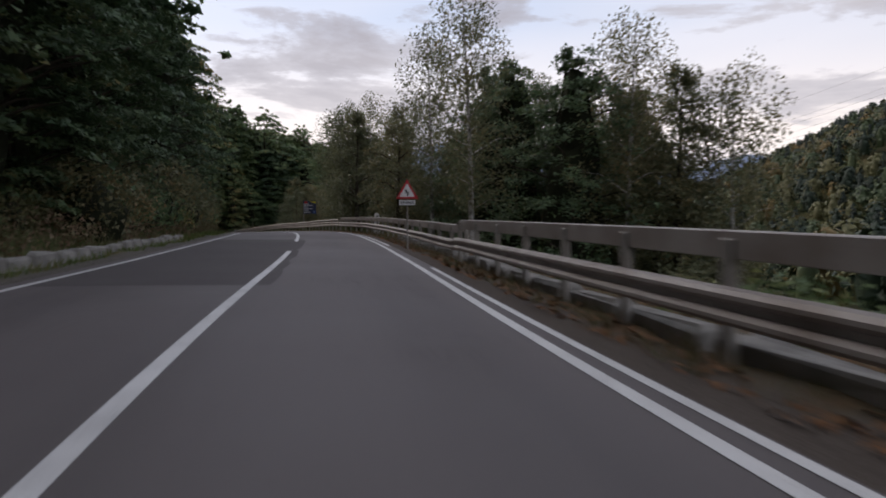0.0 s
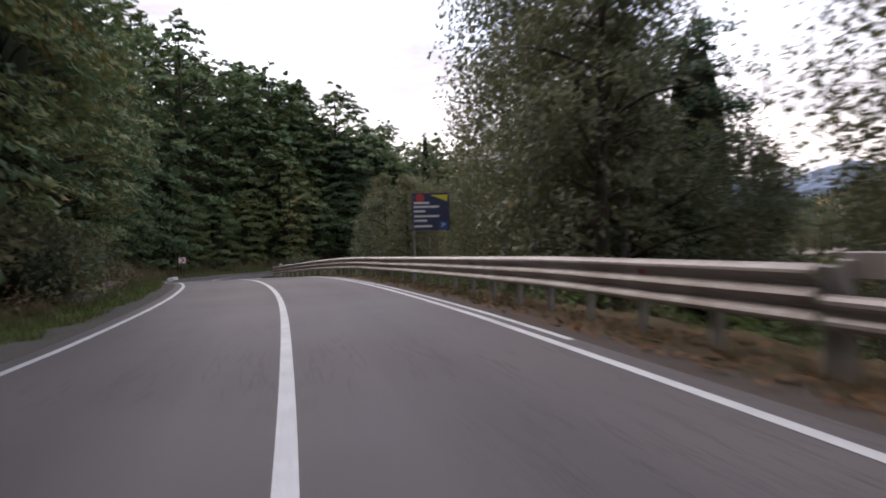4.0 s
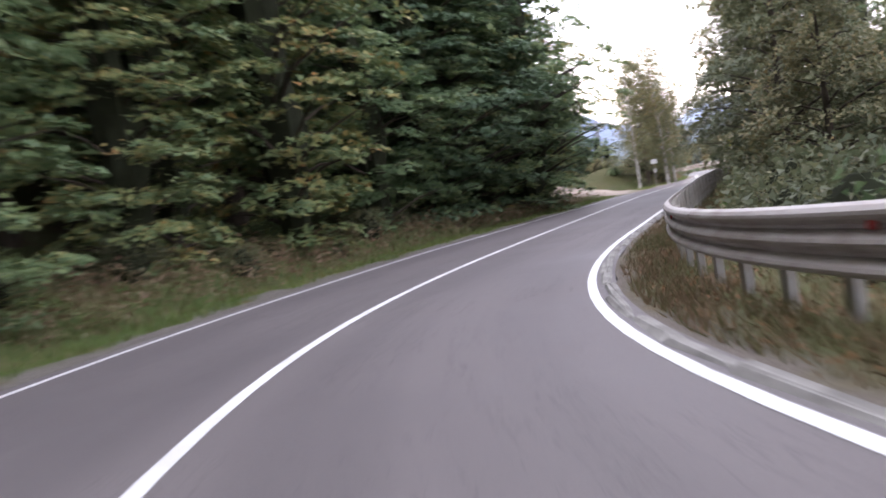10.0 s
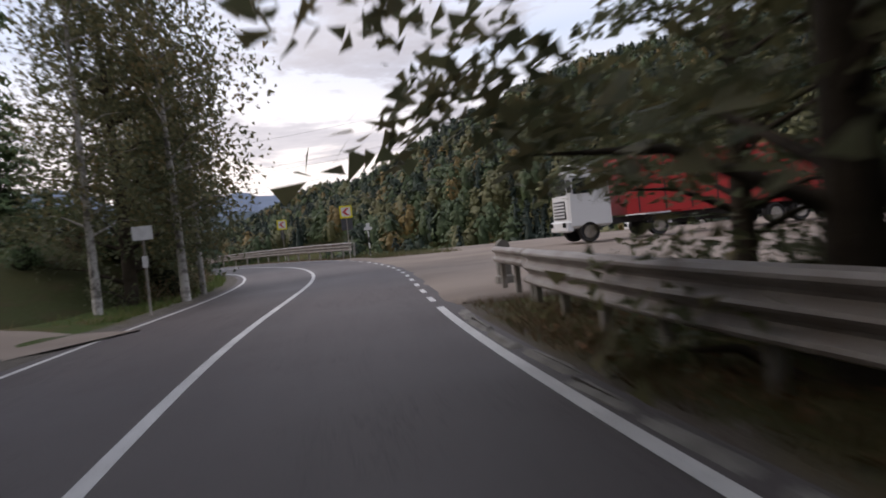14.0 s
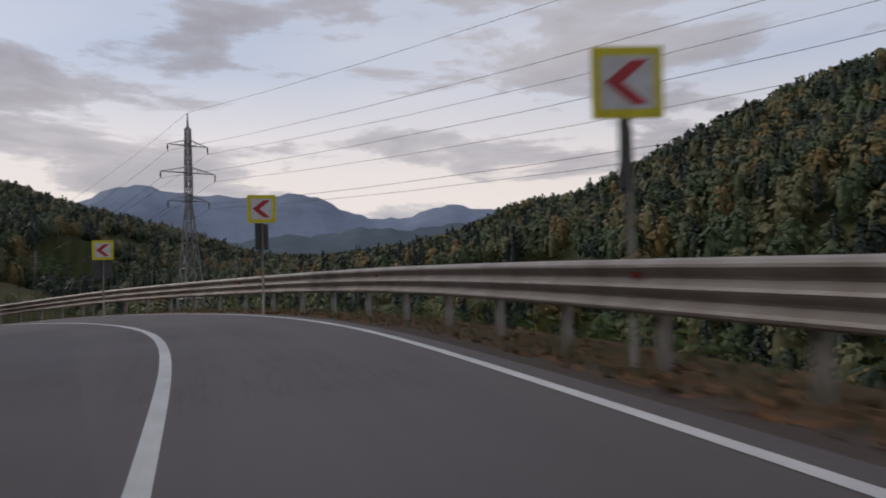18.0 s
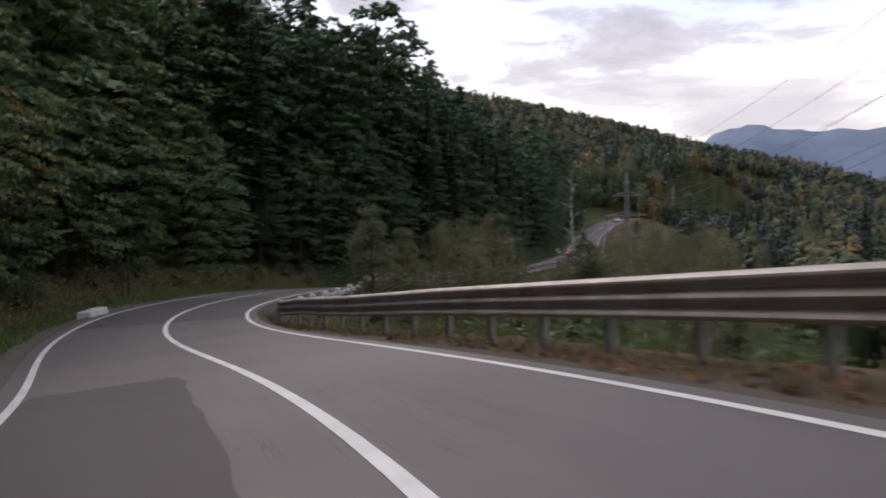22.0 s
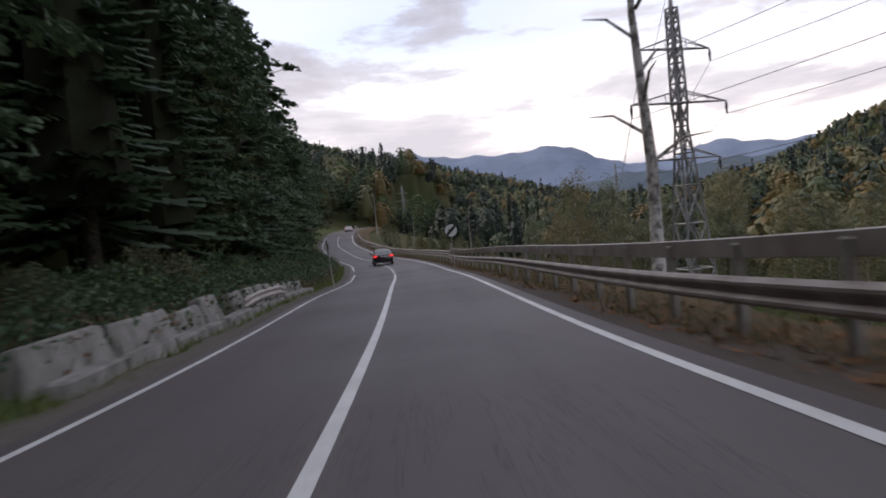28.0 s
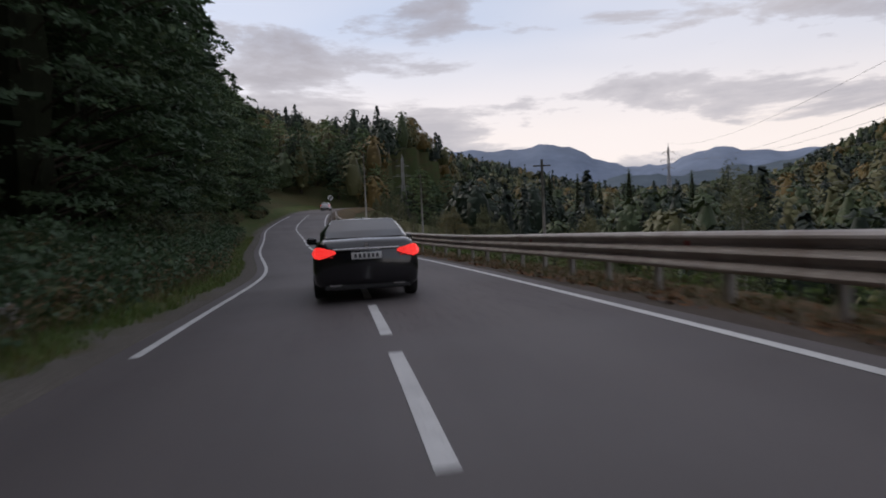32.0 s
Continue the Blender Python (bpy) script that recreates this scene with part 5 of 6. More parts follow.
def build_grass():
    """Grass blades and tall weeds along both verges."""
    rng = np.random.default_rng(31)

    def blades(n, place, high, wide, lean):
        s = rng.uniform(28, 470, n)
        v, f = [], []
        for k in range(n):
            p = place(s[k])
            if p is None:
                continue
            h, q = high * rng.uniform(0.5, 1.4), rng.uniform(0, 6.28)
            c, d = math.cos(q), math.sin(q)
            tip = (p.x + lean * h * rng.normal(), p.y + lean * h * rng.normal(), p.z + h)
            w = wide * rng.uniform(0.6, 1.3)
            b = len(v)
            v += [(p.x - c * w, p.y - d * w, p.z - 0.03), (p.x + c * w, p.y + d * w, p.z - 0.03), tip]
            f.append((b, b + 1, b + 2))
        sh = Shape()
        sh.v, sh.f = v, f
        return sh

    def left_near(s):
        if 210 < s < 218:
            return None
        return at(s, -(lane_left(s) + 0.35 + 0.55 + abs(rng.normal(0, 0.8))))

    def left_far(s):
        if 209 < s < 223:
            return None
        return at(s, -(lane_left(s) + 0.35 + rng.uniform(1.1, 4.0)))

    def right_near(s):
        if LAYBY[0] - 1 < s < LAYBY[1]:
            return None
        return at(s, lane_right(s) + 0.35 + 0.5 + abs(rng.normal(0, 0.9)))

    tagged(new("grass", blades(52000, left_near, 0.16, 0.020, 0.5).mesh("grass", GRASS)), "short green roadside grass", "grass", kind="stuff")
    tagged(new("weeds", blades(26000, left_far, 0.42, 0.022, 0.35).mesh("weeds", WEED)), "tall brown and green weeds at the forest's foot", "weeds", kind="stuff")
    def right_bend(s):
        q = 137 + (s - 28) / 442 * 75
        return at(q, lane_right(q) + 0.35 + 0.15 + abs(rng.normal(0, 0.9)))

    def island(s):
        q, u = 239.0 + (s - 28) / 442 * 6, rng.uniform(0, 1)
        d = lane_right(q) + 0.35 + 1.0 + 4.2 * u ** 1.5
        c, side, _ = on_line(q - 2.5 * u)
        return Vector((c[0] + side[0] * d, c[1] + side[1] * d, at(q, lane_right(q) + 0.35).z + 0.03))

    tagged(new("grass", blades(34000, right_near, 0.17, 0.014, 0.5).mesh("grass", WEED)), "dry grass under the guard rail", "grass", kind="stuff")
    tagged(new("grass", blades(20000, right_bend, 0.15, 0.013, 0.6).mesh("grass", WEED)), "thick brown and green grass inside the bend", "grass", kind="stuff")
    tagged(new("grass", blades(3200, island, 0.20, 0.016, 0.5).mesh("grass", WEED)), "dry grass strip between the lay-by and the rail's end", "grass", kind="stuff")
    spots = [at(q, lane_right(q) + 0.35 + 0.35 + abs(rng.normal(0.6, 0.75)), 0.02) for q in rng.uniform(28, 470, 26000) if not LAYBY[0] - 1 < q < LAYBY[1]]
    v, f = leaf_sprays(rng, np.array([tuple(p) for p in spots]), rng.normal(0, 0.4, (len(spots), 3)) + np.array((0, 0, 1.0)), 0.055)
    tagged(new("fallen_leaves", crown_mesh("fallen_leaves", FALLEN, v, f)), "brown fallen leaves scattered on the verge", "leaves", kind="stuff")
    # leafy weeds
    cs = [tuple(at(s, -(lane_left(s) + 0.35 + rng.uniform(1.4, 4.2)), rng.uniform(0.15, 0.55))) for s in rng.uniform(28, 470, 5200) if not 209 < s < 224]
    v, f = leaf_clumps(rng, cs, 18, (0.28, 0.28, 0.18), 0.06, 0.3)
    tagged(new("weeds", crown_mesh("weeds", WEED, v, f)), "leafy weeds and dry stalks on the bank", "weeds", kind="stuff")
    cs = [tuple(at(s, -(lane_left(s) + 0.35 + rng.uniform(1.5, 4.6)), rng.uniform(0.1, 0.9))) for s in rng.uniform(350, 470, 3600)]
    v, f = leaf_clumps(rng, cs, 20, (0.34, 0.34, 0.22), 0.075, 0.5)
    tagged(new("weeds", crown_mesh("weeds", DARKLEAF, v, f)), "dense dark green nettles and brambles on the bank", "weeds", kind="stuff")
    cs = [tuple(at(s, lane_right(s) + 0.35 + rng.uniform(1.7, 3.8), rng.uniform(0.05, 0.35))) for s in rng.uniform(28, 460, 1500) if not LAYBY[0] - 2 < s < LAYBY[1] + 1]
    v, f = leaf_clumps(rng, cs, 18, (0.28, 0.28, 0.14), 0.05, 0.3)
    tagged(new("weeds", crown_mesh("weeds", GRASS, v, f)), "low green weeds behind the guard rail", "weeds", kind="stuff")


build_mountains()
build_forest()
build_far_woods()
build_grass()


# ---- guard rails ----
def rail_profile(kind):
    """Outline across a beam, as (towards the road, height under the top)."""
    if kind == "double":
        return [(0.0, 0.0), (0.05, -0.015), (0.085, -0.05), (0.085, -0.085), (0.02, -0.13), (0.02, -0.18), (0.085, -0.225), (0.085, -0.26), (0.05, -0.295), (0.0, -0.31)]
    return [(0.0, 0.0), (0.06, -0.02), (0.10, -0.055), (0.105, -0.085), (0.085, -0.11), (0.015, -0.16), (0.01, -0.19), (0.035, -0.215), (0.09, -0.255), (0.105, -0.285), (0.085, -0.315),
            (0.015, -0.365), (0.01, -0.395), (0.035, -0.42), (0.09, -0.46), (0.105, -0.49), (0.095, -0.52), (0.05, -0.545), (0.0, -0.55)]


def rail_top(s):
    return np.interp(s, [90, 100, 115, 130, 150, 190, 218, 244, 262, 292, 304, 318, 334, 350, 406], [1.0, 1.0, 0.92, 0.97, 0.94, 0.95, 0.88, 1.08, 1.12, 1.10, 1.0, 0.90, 0.97, 0.97, 0.94])


def guard_rail(s0, s1, kind, gap, upper=False, every=4, label="", off=1.05):
    t = thing("guard_rail", label, "guard rail", None, "guard rails along the road")
    front = rail_profile("double" if upper else kind)

    def base(s):
        return lane_right(s) + 0.35 + off - float(np.interp(s, [176, 188, 206, 212, 311, 321, 324], [0, 0.2, 0.2, 0, 0, 0.5, 0]))

    def top(s):
        return float(np.interp(s, [56, 57, 72, 92, 350, 352], [0.64, 0.53, 0.56, 0.74, 0.74, 0.68])) if upper else float(rail_top(s))

    def plate_top(s):
        return float(np.interp(s, [56, 57, 72, 92], [1.08, 0.93, 0.96, 1.10]))

    n = max(1, round((s1 - s0) / every))
    cuts = np.linspace(s0, s1, n + 1)
    for k, (a, b) in enumerate(zip(cuts, cuts[1:])):
        rows = []
        for s in np.linspace(a, b + 0.12, 4):
            lift = 0.004 * (k % 2)
            outer = [at(s, base(s) - x - lift) + Vector((0, 0, 0)) for x, z in front]
            z0 = at(s, base(s)).z + top(s)
            face = [Vector((p.x, p.y, z0 + z)) for p, (x, z) in zip(outer, front)]
            inner = [at(s, base(s) - x + 0.012 - lift) for x, z in reversed(front)]
            back = [Vector((p.x, p.y, z0 + z)) for p, (x, z) in zip(inner, reversed(front))]
            rows.append(face + back)
        beam = Shape().sweep(rows, True)
        w = len(rows[0])
        beam.f += [tuple(range(w)), tuple(reversed(range(len(beam.v) - w, len(beam.v))))]
        part("beam", beam, STEEL, t)
    if upper:
        for k, (a, b) in enumerate(zip(cuts, cuts[1:])):
            rows = []
            for s in np.linspace(a, b + 0.05, 4):
                z0 = at(s, base(s)).z + plate_top(s)
                rows.append([Vector((*at(s, base(s) + d).xy, z0 + z)) for d, z in ((0.10, 0.0), (0.08, -0.01), (0.08, -0.22), (0.10, -0.23), (0.19, -0.23), (0.19, 0.0))])
            plate = Shape().sweep(rows, True)
            plate.f += [tuple(range(6)), tuple(reversed(range(len(plate.v) - 6, len(plate.v))))]
            part("upper_plate", plate, STEEL, t, "flat steel plate carried above the beam")
    m = max(2, round((s1 - s0) / gap))
    post = Shape().box((0.10, 0.13, 1.0), pose(0, 0, 0.5), 1.0, 0.012).mesh("post", POSTSTEEL)
    for k in range(m + 1):
        s = s0 + (s1 - s0) * k / m
        p = at(s, base(s) + 0.09)
        high = (plate_top(s) - 0.06 if upper else top(s) - 0.02) + 0.45
        part("post", post, None, t, "", False, pose(p.x, p.y, p.z - 0.45, 0, 0, heading(s)) @ Matrix.Diagonal((1, 1, high, 1)))
    if not upper:
        stud = Shape().box((0.10, 0.03, 0.09), None, 0.8, 0.008).mesh("reflector", REFLECT)
        for s in np.arange(s0 + 3, s1 - 1, 8.0):
            p = at(s, base(s) - 0.045)
            part("reflector", stud, None, t, "small red reflector", False, pose(p.x, p.y, p.z + top(s) - 0.15, 0, 0, heading(s) + 90))
    return t


guard_rail(8, 30, "double", 2.0, True, 4, "steel guard rail with a second plate above its beam", 0.85)
guard_rail(30.2, 56, "double", 2.0, True, 4, "steel guard rail with a second plate above its beam", 0.85)
guard_rail(56.2, 93, "double", 2.0, True, 4, "steel guard rail with a second plate above its beam")
guard_rail(93.2, 135, "triple", 1.6, False, 4, "tall corrugated steel guard rail with red reflectors")
guard_rail(135.2, 176, "triple", 1.33, False, 3, "tall corrugated steel guard rail inside the tight bend")
guard_rail(176.2, 211, "triple", 1.6, False, 4, "tall corrugated steel guard rail with red reflectors")
guard_rail(211.3, 213.8, "double", 1.2, False, 4, "short low end of a steel guard rail")
guard_rail(243.4, 290, "triple", 1.8, False, 4, "tall corrugated steel guard rail outside the long bend")
guard_rail(290.2, 320.6, "triple", 1.5, False, 4, "tall corrugated steel guard rail on the valley side", 1.25)
guard_rail(335.8, 352, "triple", 1.33, False, 4, "tall corrugated steel guard rail on the valley side")
guard_rail(352.3, 378, "double", 2.0, True, 4, "steel guard rail with a second plate above its beam", 0.85)
guard_rail(378.2, 407, "double", 2.0, True, 4, "steel guard rail with a second plate above its beam", 0.85)
guard_rail(407.3, 450, "triple", 2.0, False, 4, "tall corrugated steel guard rail on the valley side")
guard_rail(450.2, 505, "triple", 2.0, False, 5, "tall corrugated steel guard rail on the valley side")


def joint_post(s):
    p = at(s, lane_right(s) + 0.35 + 1.0)
    t = thing("rail_post", "stout brown steel post where two guard rails meet", "post", pose(p.x, p.y, p.z, 0, 0, heading(s)))
    part("post", Shape().box((0.14, 0.18, 2.0), pose(0, 0, 0.5), 0.95, 0.015), STEEL, t)
    part("cap", Shape().box((0.17, 0.21, 0.03), pose(0, 0, 1.515), 0.9, 0.008), STEEL, t)


joint_post(407.1)


# ---- kerbs, walls and the balustrade ----
def blocks(name, label, category, s0, s1, long, off, size, mat, side=-1, seed=1, lean=0.0, piece="block"):
    """A row of rough cast blocks beside the road."""
    rng = np.random.default_rng(seed)
    t = thing(name, label, category)
    s = s0
    while s < s1:
        n = long * rng.uniform(0.75, 1.25)
        w = (lane_left(s) if side < 0 else lane_right(s)) + 0.35 + off + rng.uniform(-0.03, 0.03)
        p = at(s + n / 2, side * w)
        h = size[1] * rng.uniform(0.85, 1.12)
        sh = Shape().box((size[0], n * 0.97, h + 0.25), pose(0, 0, (h - 0.25) / 2), 0.84, 0.045)
        sh.v = [(x + rng.normal(0, 0.012), y + rng.normal(0, 0.015), z + rng.normal(0, 0.015)) for x, y, z in sh.v]
        part(piece, sh, mat, t, "", False, pose(p.x, p.y, p.z, 0, lean + rng.normal(0, 2), heading(s + n / 2) + rng.normal(0, 1.5)))
        s += n
    return t


blocks("stone_kerb", "low kerb of rough weathered concrete blocks", "kerb", 38, 68, 1.2, 0.95, (0.32, 0.26), CONCRETE, -1, 3)
blocks("concrete_footing", "pale concrete footing blocks under the guard rail", "footing", 36, 70, 1.9, 1.2, (0.42, 0.17), CONCRETE, 1, 4)
blocks("road_edging", "worn grey concrete edging beside the white line", "edging", 150, 210, 1.6, -0.14, (0.22, 0.03), CONCRETE, 1, 12)
blocks("stone_wall", "low cracked concrete retaining wall on the bank", "wall", 366, 375.5, 2.6, 1.35, (0.42, 0.74), CONCRETE, -1, 5, -13)
blocks("concrete_footing", "concrete ledge in front of the retaining wall", "footing", 366, 376.5, 2.2, 0.88, (0.40, 0.27), CONCRETE, -1, 6)
blocks("stone_wall", "low cracked concrete retaining wall with broken notches", "wall", 377.5, 390.6, 1.7, 1.40, (0.42, 0.66), CONCRETE, -1, 7, -13)
blocks("concrete_footing", "broken concrete ledge under the leftover rail", "footing", 377.5, 391.2, 1.5, 0.95, (0.36, 0.22), CONCRETE, -1, 16)
blocks("rubble_stones", "loose pale stones at the foot of the bank", "stones", 404, 420, 0.6, 2.2, (0.5, 0.34), STONE, -1, 8)
blocks("rubble_stones", "loose pale stones at the foot of the bank", "stones", 108, 118, 0.55, 1.9, (0.4, 0.26), STONE, -1, 9)


def broken_rail():
    t = thing("broken_rail", "bent leftover piece of steel guard rail on short posts", "guard rail")
    rows = []
    for s in np.linspace(376.8, 383.4, 7):
        w = -(lane_left(s) + 0.35 + 0.80)
        p = at(s, w)
        k = 0.70 - 0.12 * max(0, (379.2 - s) / 2.5) ** 2 - 0.10 * max(0, s - 382.2)
        rows.append([Vector((p.x + 0.5 * x, p.y, p.z + k + z)) for x, z in rail_profile("double")])
    part("beam", Shape().sweep(rows), STEEL, t)
    for s in (377.6, 380.4, 382.4):
        p = at(s, -(lane_left(s) + 0.35 + 0.90))
        part("post", Shape().box((0.10, 0.10, 0.9), pose(0, 0, 0.15)), POSTSTEEL, t, "", False, pose(p.x, p.y, p.z, 0, 0, heading(s)))


broken_rail()


def balustrade(s0, s1):
    """White posts with rounded caps, a low beam between them."""
    t = thing("balustrade", "whitewashed concrete balustrade of squat posts and a low beam", "balustrade")
    rng = np.random.default_rng(9)
    n = round((s1 - s0) / 1.9)
    for k in range(n + 1):
        s = s0 + (s1 - s0) * k / n
        p = at(s, lane_right(s) + 0.35 + 1.0)
        turn = pose(p.x, p.y, p.z, rng.normal(0, 3), rng.normal(0, 3), heading(s) + rng.normal(0, 4))
        post = part("post", Shape().box((0.29, 0.29, 0.86), pose(0, 0, 0.08), 0.92, 0.03), WHITEWASH, t, "", False, turn)
        part("cap", Shape().box((0.33, 0.33, 0.13), pose(0, 0, 0.57), 0.42, 0.025), WHITEWASH, post)
        if k < n and k != 2:
            q = at(s + (s1 - s0) / n, lane_right(s) + 0.35 + 1.0)
            mid, way = (p + q) / 2, q - p
            beam = Shape().box((0.20, way.length - 0.27, 0.22), None, 1.0, 0.035)
            beam.v = [(x + rng.normal(0, 0.008), y, z + rng.normal(0, 0.008)) for x, y, z in beam.v]
            part("beam", beam, WHITEWASH, t, "", False, Matrix.Translation(mid + Vector((0, 0, 0.28 + rng.normal(0, 0.02)))) @ way.to_track_quat("Y", "Z").to_matrix().to_4x4())


balustrade(321.2, 335.4)


def slab(x, y, label):
    s, d = nearest(x, y)
    t = thing("concrete_slab", label, "slab", pose(x, y, at(s, d).z, 0, 0, heading(s)))
    part("slab", Shape().box((0.55, 1.9, 0.34), pose(0, 0, 0.1), 0.92, 0.04), WHITEWASH, t)


slab(-38.2, 252.3, "short whitewashed culvert slab at the road's edge")
slab(-41.7, 105.1, "short pale concrete block in the grass by the road")


# ---- signs and posts ----
def facing(x, y, fx, fy):
    """The turn at which a sign at x, y shows its front (-y) to the place fx, fy."""
    return math.degrees(math.atan2(fy - y, fx - x)) + 90


def pole(parent, high, r=0.03, mat=POSTSTEEL, x=0.0, y=0.04, down=0.5):
    part("post", Shape().tube([(x, y, -down), (x, y, high)], r, 8), mat, parent, "", True)


def board(parent, name, outline, mat, y=0.0, depth=0.012, label="", m=None):
    return part(name, Shape().prism(outline, depth), mat, parent, label, False, m if m is not None else pose(0, y, 0))


def square(w, h, z, x=0.0, c=0.0):
    if not c:
        return [(x - w / 2, z - h / 2), (x + w / 2, z - h / 2), (x + w / 2, z + h / 2), (x - w / 2, z + h / 2)]
    pts = []
    for sx, sz, a0 in ((1, -1, -90), (1, 1, 0), (-1, 1, 90), (-1, -1, 180)):
        for a in (0, 30, 60, 90):
            q = radians(a0 + a)
            pts.append((x + sx * (w / 2 - c) + c * math.cos(q), z + sz * (h / 2 - c) + c * math.sin(q)))
    return pts


def disc(r, z, x=0.0, n=28):
    return [(x + r * math.cos(2 * math.pi * k / n), z + r * math.sin(2 * math.pi * k / n)) for k in range(n)]


def chevron(w, z, way, x=0.0):
    k = w / 2 * way
    return [(x + 0.80 * k, z + 0.84 * w / 2), (x + 0.18 * k, z + 0.84 * w / 2), (x - 0.86 * k, z), (x + 0.18 * k, z - 0.84 * w / 2), (x + 0.80 * k, z - 0.84 * w / 2), (x - 0.18 * k, z)]


def yellow_chevron(x, y, z_mid, look_at, panel=0.75, low=0.62):
    s, d = nearest(x, y)
    z0 = stand_z(x, y)
    t = thing("chevron_sign", "yellow-framed bend sign with a red arrow, grey sign back below", "sign", pose(x, y, z0, 0, 0, facing(x, y, *look_at)), "bend signs round the left-hand curve")
    h = z_mid - z0
    pole(t, h + panel * 0.4, 0.032)
    board(t, "panel", square(panel, panel, h, 0, 0.03), SIGNYELLOW, 0.0, 0.014, "fluorescent yellow frame")
    board(t, "face", square(panel * 0.74, panel * 0.74, h), SIGNWHITE, -0.004, 0.004, "white face")
    board(t, "arrow", chevron(panel * 0.74, h, 1), SIGNRED, -0.008, 0.004, "red arrow")
    back = board(t, "rear_panel", square(panel * 0.92, panel * 0.95, h - panel * 1.0), SIGNGREY, 0.0, 0.014, "grey back of the opposite sign",
                 pose(0, 0.085, 0, 0, 0, low))
    return t


for x_, y_, zm_, yaw_ in ((-0.45, 185.5, -0.75, 12), (2.2, 198.7, -0.8, 62), (0.6, 211.9, -1.1, 58), (-3.7, 222.5, -1.9, 10), (-9.7, 234.2, -2.75, 8)):
    sx_, _d = nearest(x_, y_)
    cx_, _s, _h = on_line(max(sx_ - 20, 0))
    yellow_chevron(x_, y_, zm_, (cx_[0] + 1.3, cx_[1]), 0.75, yaw_)


def red_chevron(x, y, z_mid):
    z0 = stand_z(x, y)
    c, _s, _h = on_line(nearest(x, y)[0] - 22)
    t = thing("chevron_sign", "small white bend sign with a red arrow on twin posts", "sign", pose(x, y, z0, 0, 0, facing(x, y, c[0], c[1])))
    h = z_mid - z0
    for k in (-0.11, 0.11):
        pole(t, h + 0.75 + k, 0.035, BARK, k)
    board(t, "face", square(0.62, 0.56, h), SIGNWHITE, 0.0, 0.014, "white face")
    board(t, "arrow", chevron(0.56, h, -1), SIGNRED, -0.004, 0.004, "red arrow")


red_chevron(-44.2, 111.7, -1.75)


def warning_sign(x, y, z_low):
    z0 = ground_z(x, y)
    c, _s, _h = on_line(nearest(x, y)[0] - 24)
    t = thing("warning_sign", "red-edged triangular bend warning with a white plate below", "sign", pose(x, y, z0, 0, 0, facing(x, y, c[0] + 1.3, c[1])))
    h = z_low - z0
    pole(t, h + 0.55, 0.03)

    def tri(a, mid):
        return [(-a / 2, mid - a * 0.289), (a / 2, mid - a * 0.289), (0, mid + a * 0.577)]

    board(t, "rim", tri(0.78, h + 0.26), SIGNRED, 0.0, 0.014, "red rim")
    board(t, "face", tri(0.54, h + 0.26), SIGNWHITE, -0.004, 0.004, "white face")
    board(t, "symbol", [(-0.07, h + 0.36), (-0.02, h + 0.36), (0.0, h + 0.27), (0.06, h + 0.27), (0.04, h + 0.13), (-0.01, h + 0.13), (0.01, h + 0.22), (-0.06, h + 0.22)], SIGNBLACK, -0.008, 0.004, "black double-bend symbol")
    plate = board(t, "plate", square(0.56, 0.17, h - 0.10), SIGNWHITE, 0.0, 0.014, "white plate")
    for k in range(6):
        board(plate, "mark", square(0.045, 0.09, h - 0.10, -0.2 + 0.08 * k), SIGNBLACK, -0.004, 0.004, "black mark")


warning_sign(-1.3, 23.9, 0.5)


def advert_board(x, y, z_low):
    z0 = ground_z(x, y)
    t = thing("advert_board", "dark blue advertising board with white lines and a parking mark", "board", pose(x, y, z0, 0, 0, facing(x, y, -10.0, 52.0)))
    h = z_low - z0
    pole(t, h + 1.25, 0.045, POSTSTEEL, -0.62)
    w = 1.35
    board(t, "panel", square(w, w, h + w / 2), SIGNBLUE, 0.0, 0.03, "dark blue panel")
    for k, (long, z) in enumerate(((0.55, 1.0), (0.9, 0.86), (0.4, 0.70), (0.9, 0.52), (0.46, 0.36), (0.64, 0.16))):
        board(t, "line", square(long, 0.075, h + z, -w / 2 + 0.08 + long / 2), SIGNWHITE, -0.004, 0.004, "white line of writing")
    board(t, "picture", disc(0.16, h + 1.18, -0.38), REDPAINT, -0.004, 0.004, "round picture")
    board(t, "picture", [(0.0, h + 1.28), (0.6, h + 1.05), (0.62, h + 1.28)], SIGNYELLOW, -0.004, 0.004, "pale picture")
    p = board(t, "parking_mark", square(0.28, 0.28, h + 0.18, 0.45, 0.02), worn("parking_blue", (0.03, 0.10, 0.32), (0.02, 0.07, 0.25)), -0.004, 0.004, "blue parking mark")
    letter = bpy.data.curves.new("letter", "FONT")
    letter.body, letter.size, letter.extrude, letter.align_x, letter.align_y = "P", 0.24, 0.002, "CENTER", "CENTER"
    lo = new("letter_source", letter)
    me = bpy.data.meshes.new_from_object(lo.evaluated_get(bpy.context.evaluated_depsgraph_get()))
    bpy.data.objects.remove(lo)
    me.materials.clear()
    me.materials.append(SIGNWHITE)
    part("letter", me, None, p, "white letter P", False, pose(0.45, -0.005, h + 0.18, 90, 0, 0))


advert_board(-14.2, 72.5, 0.22)


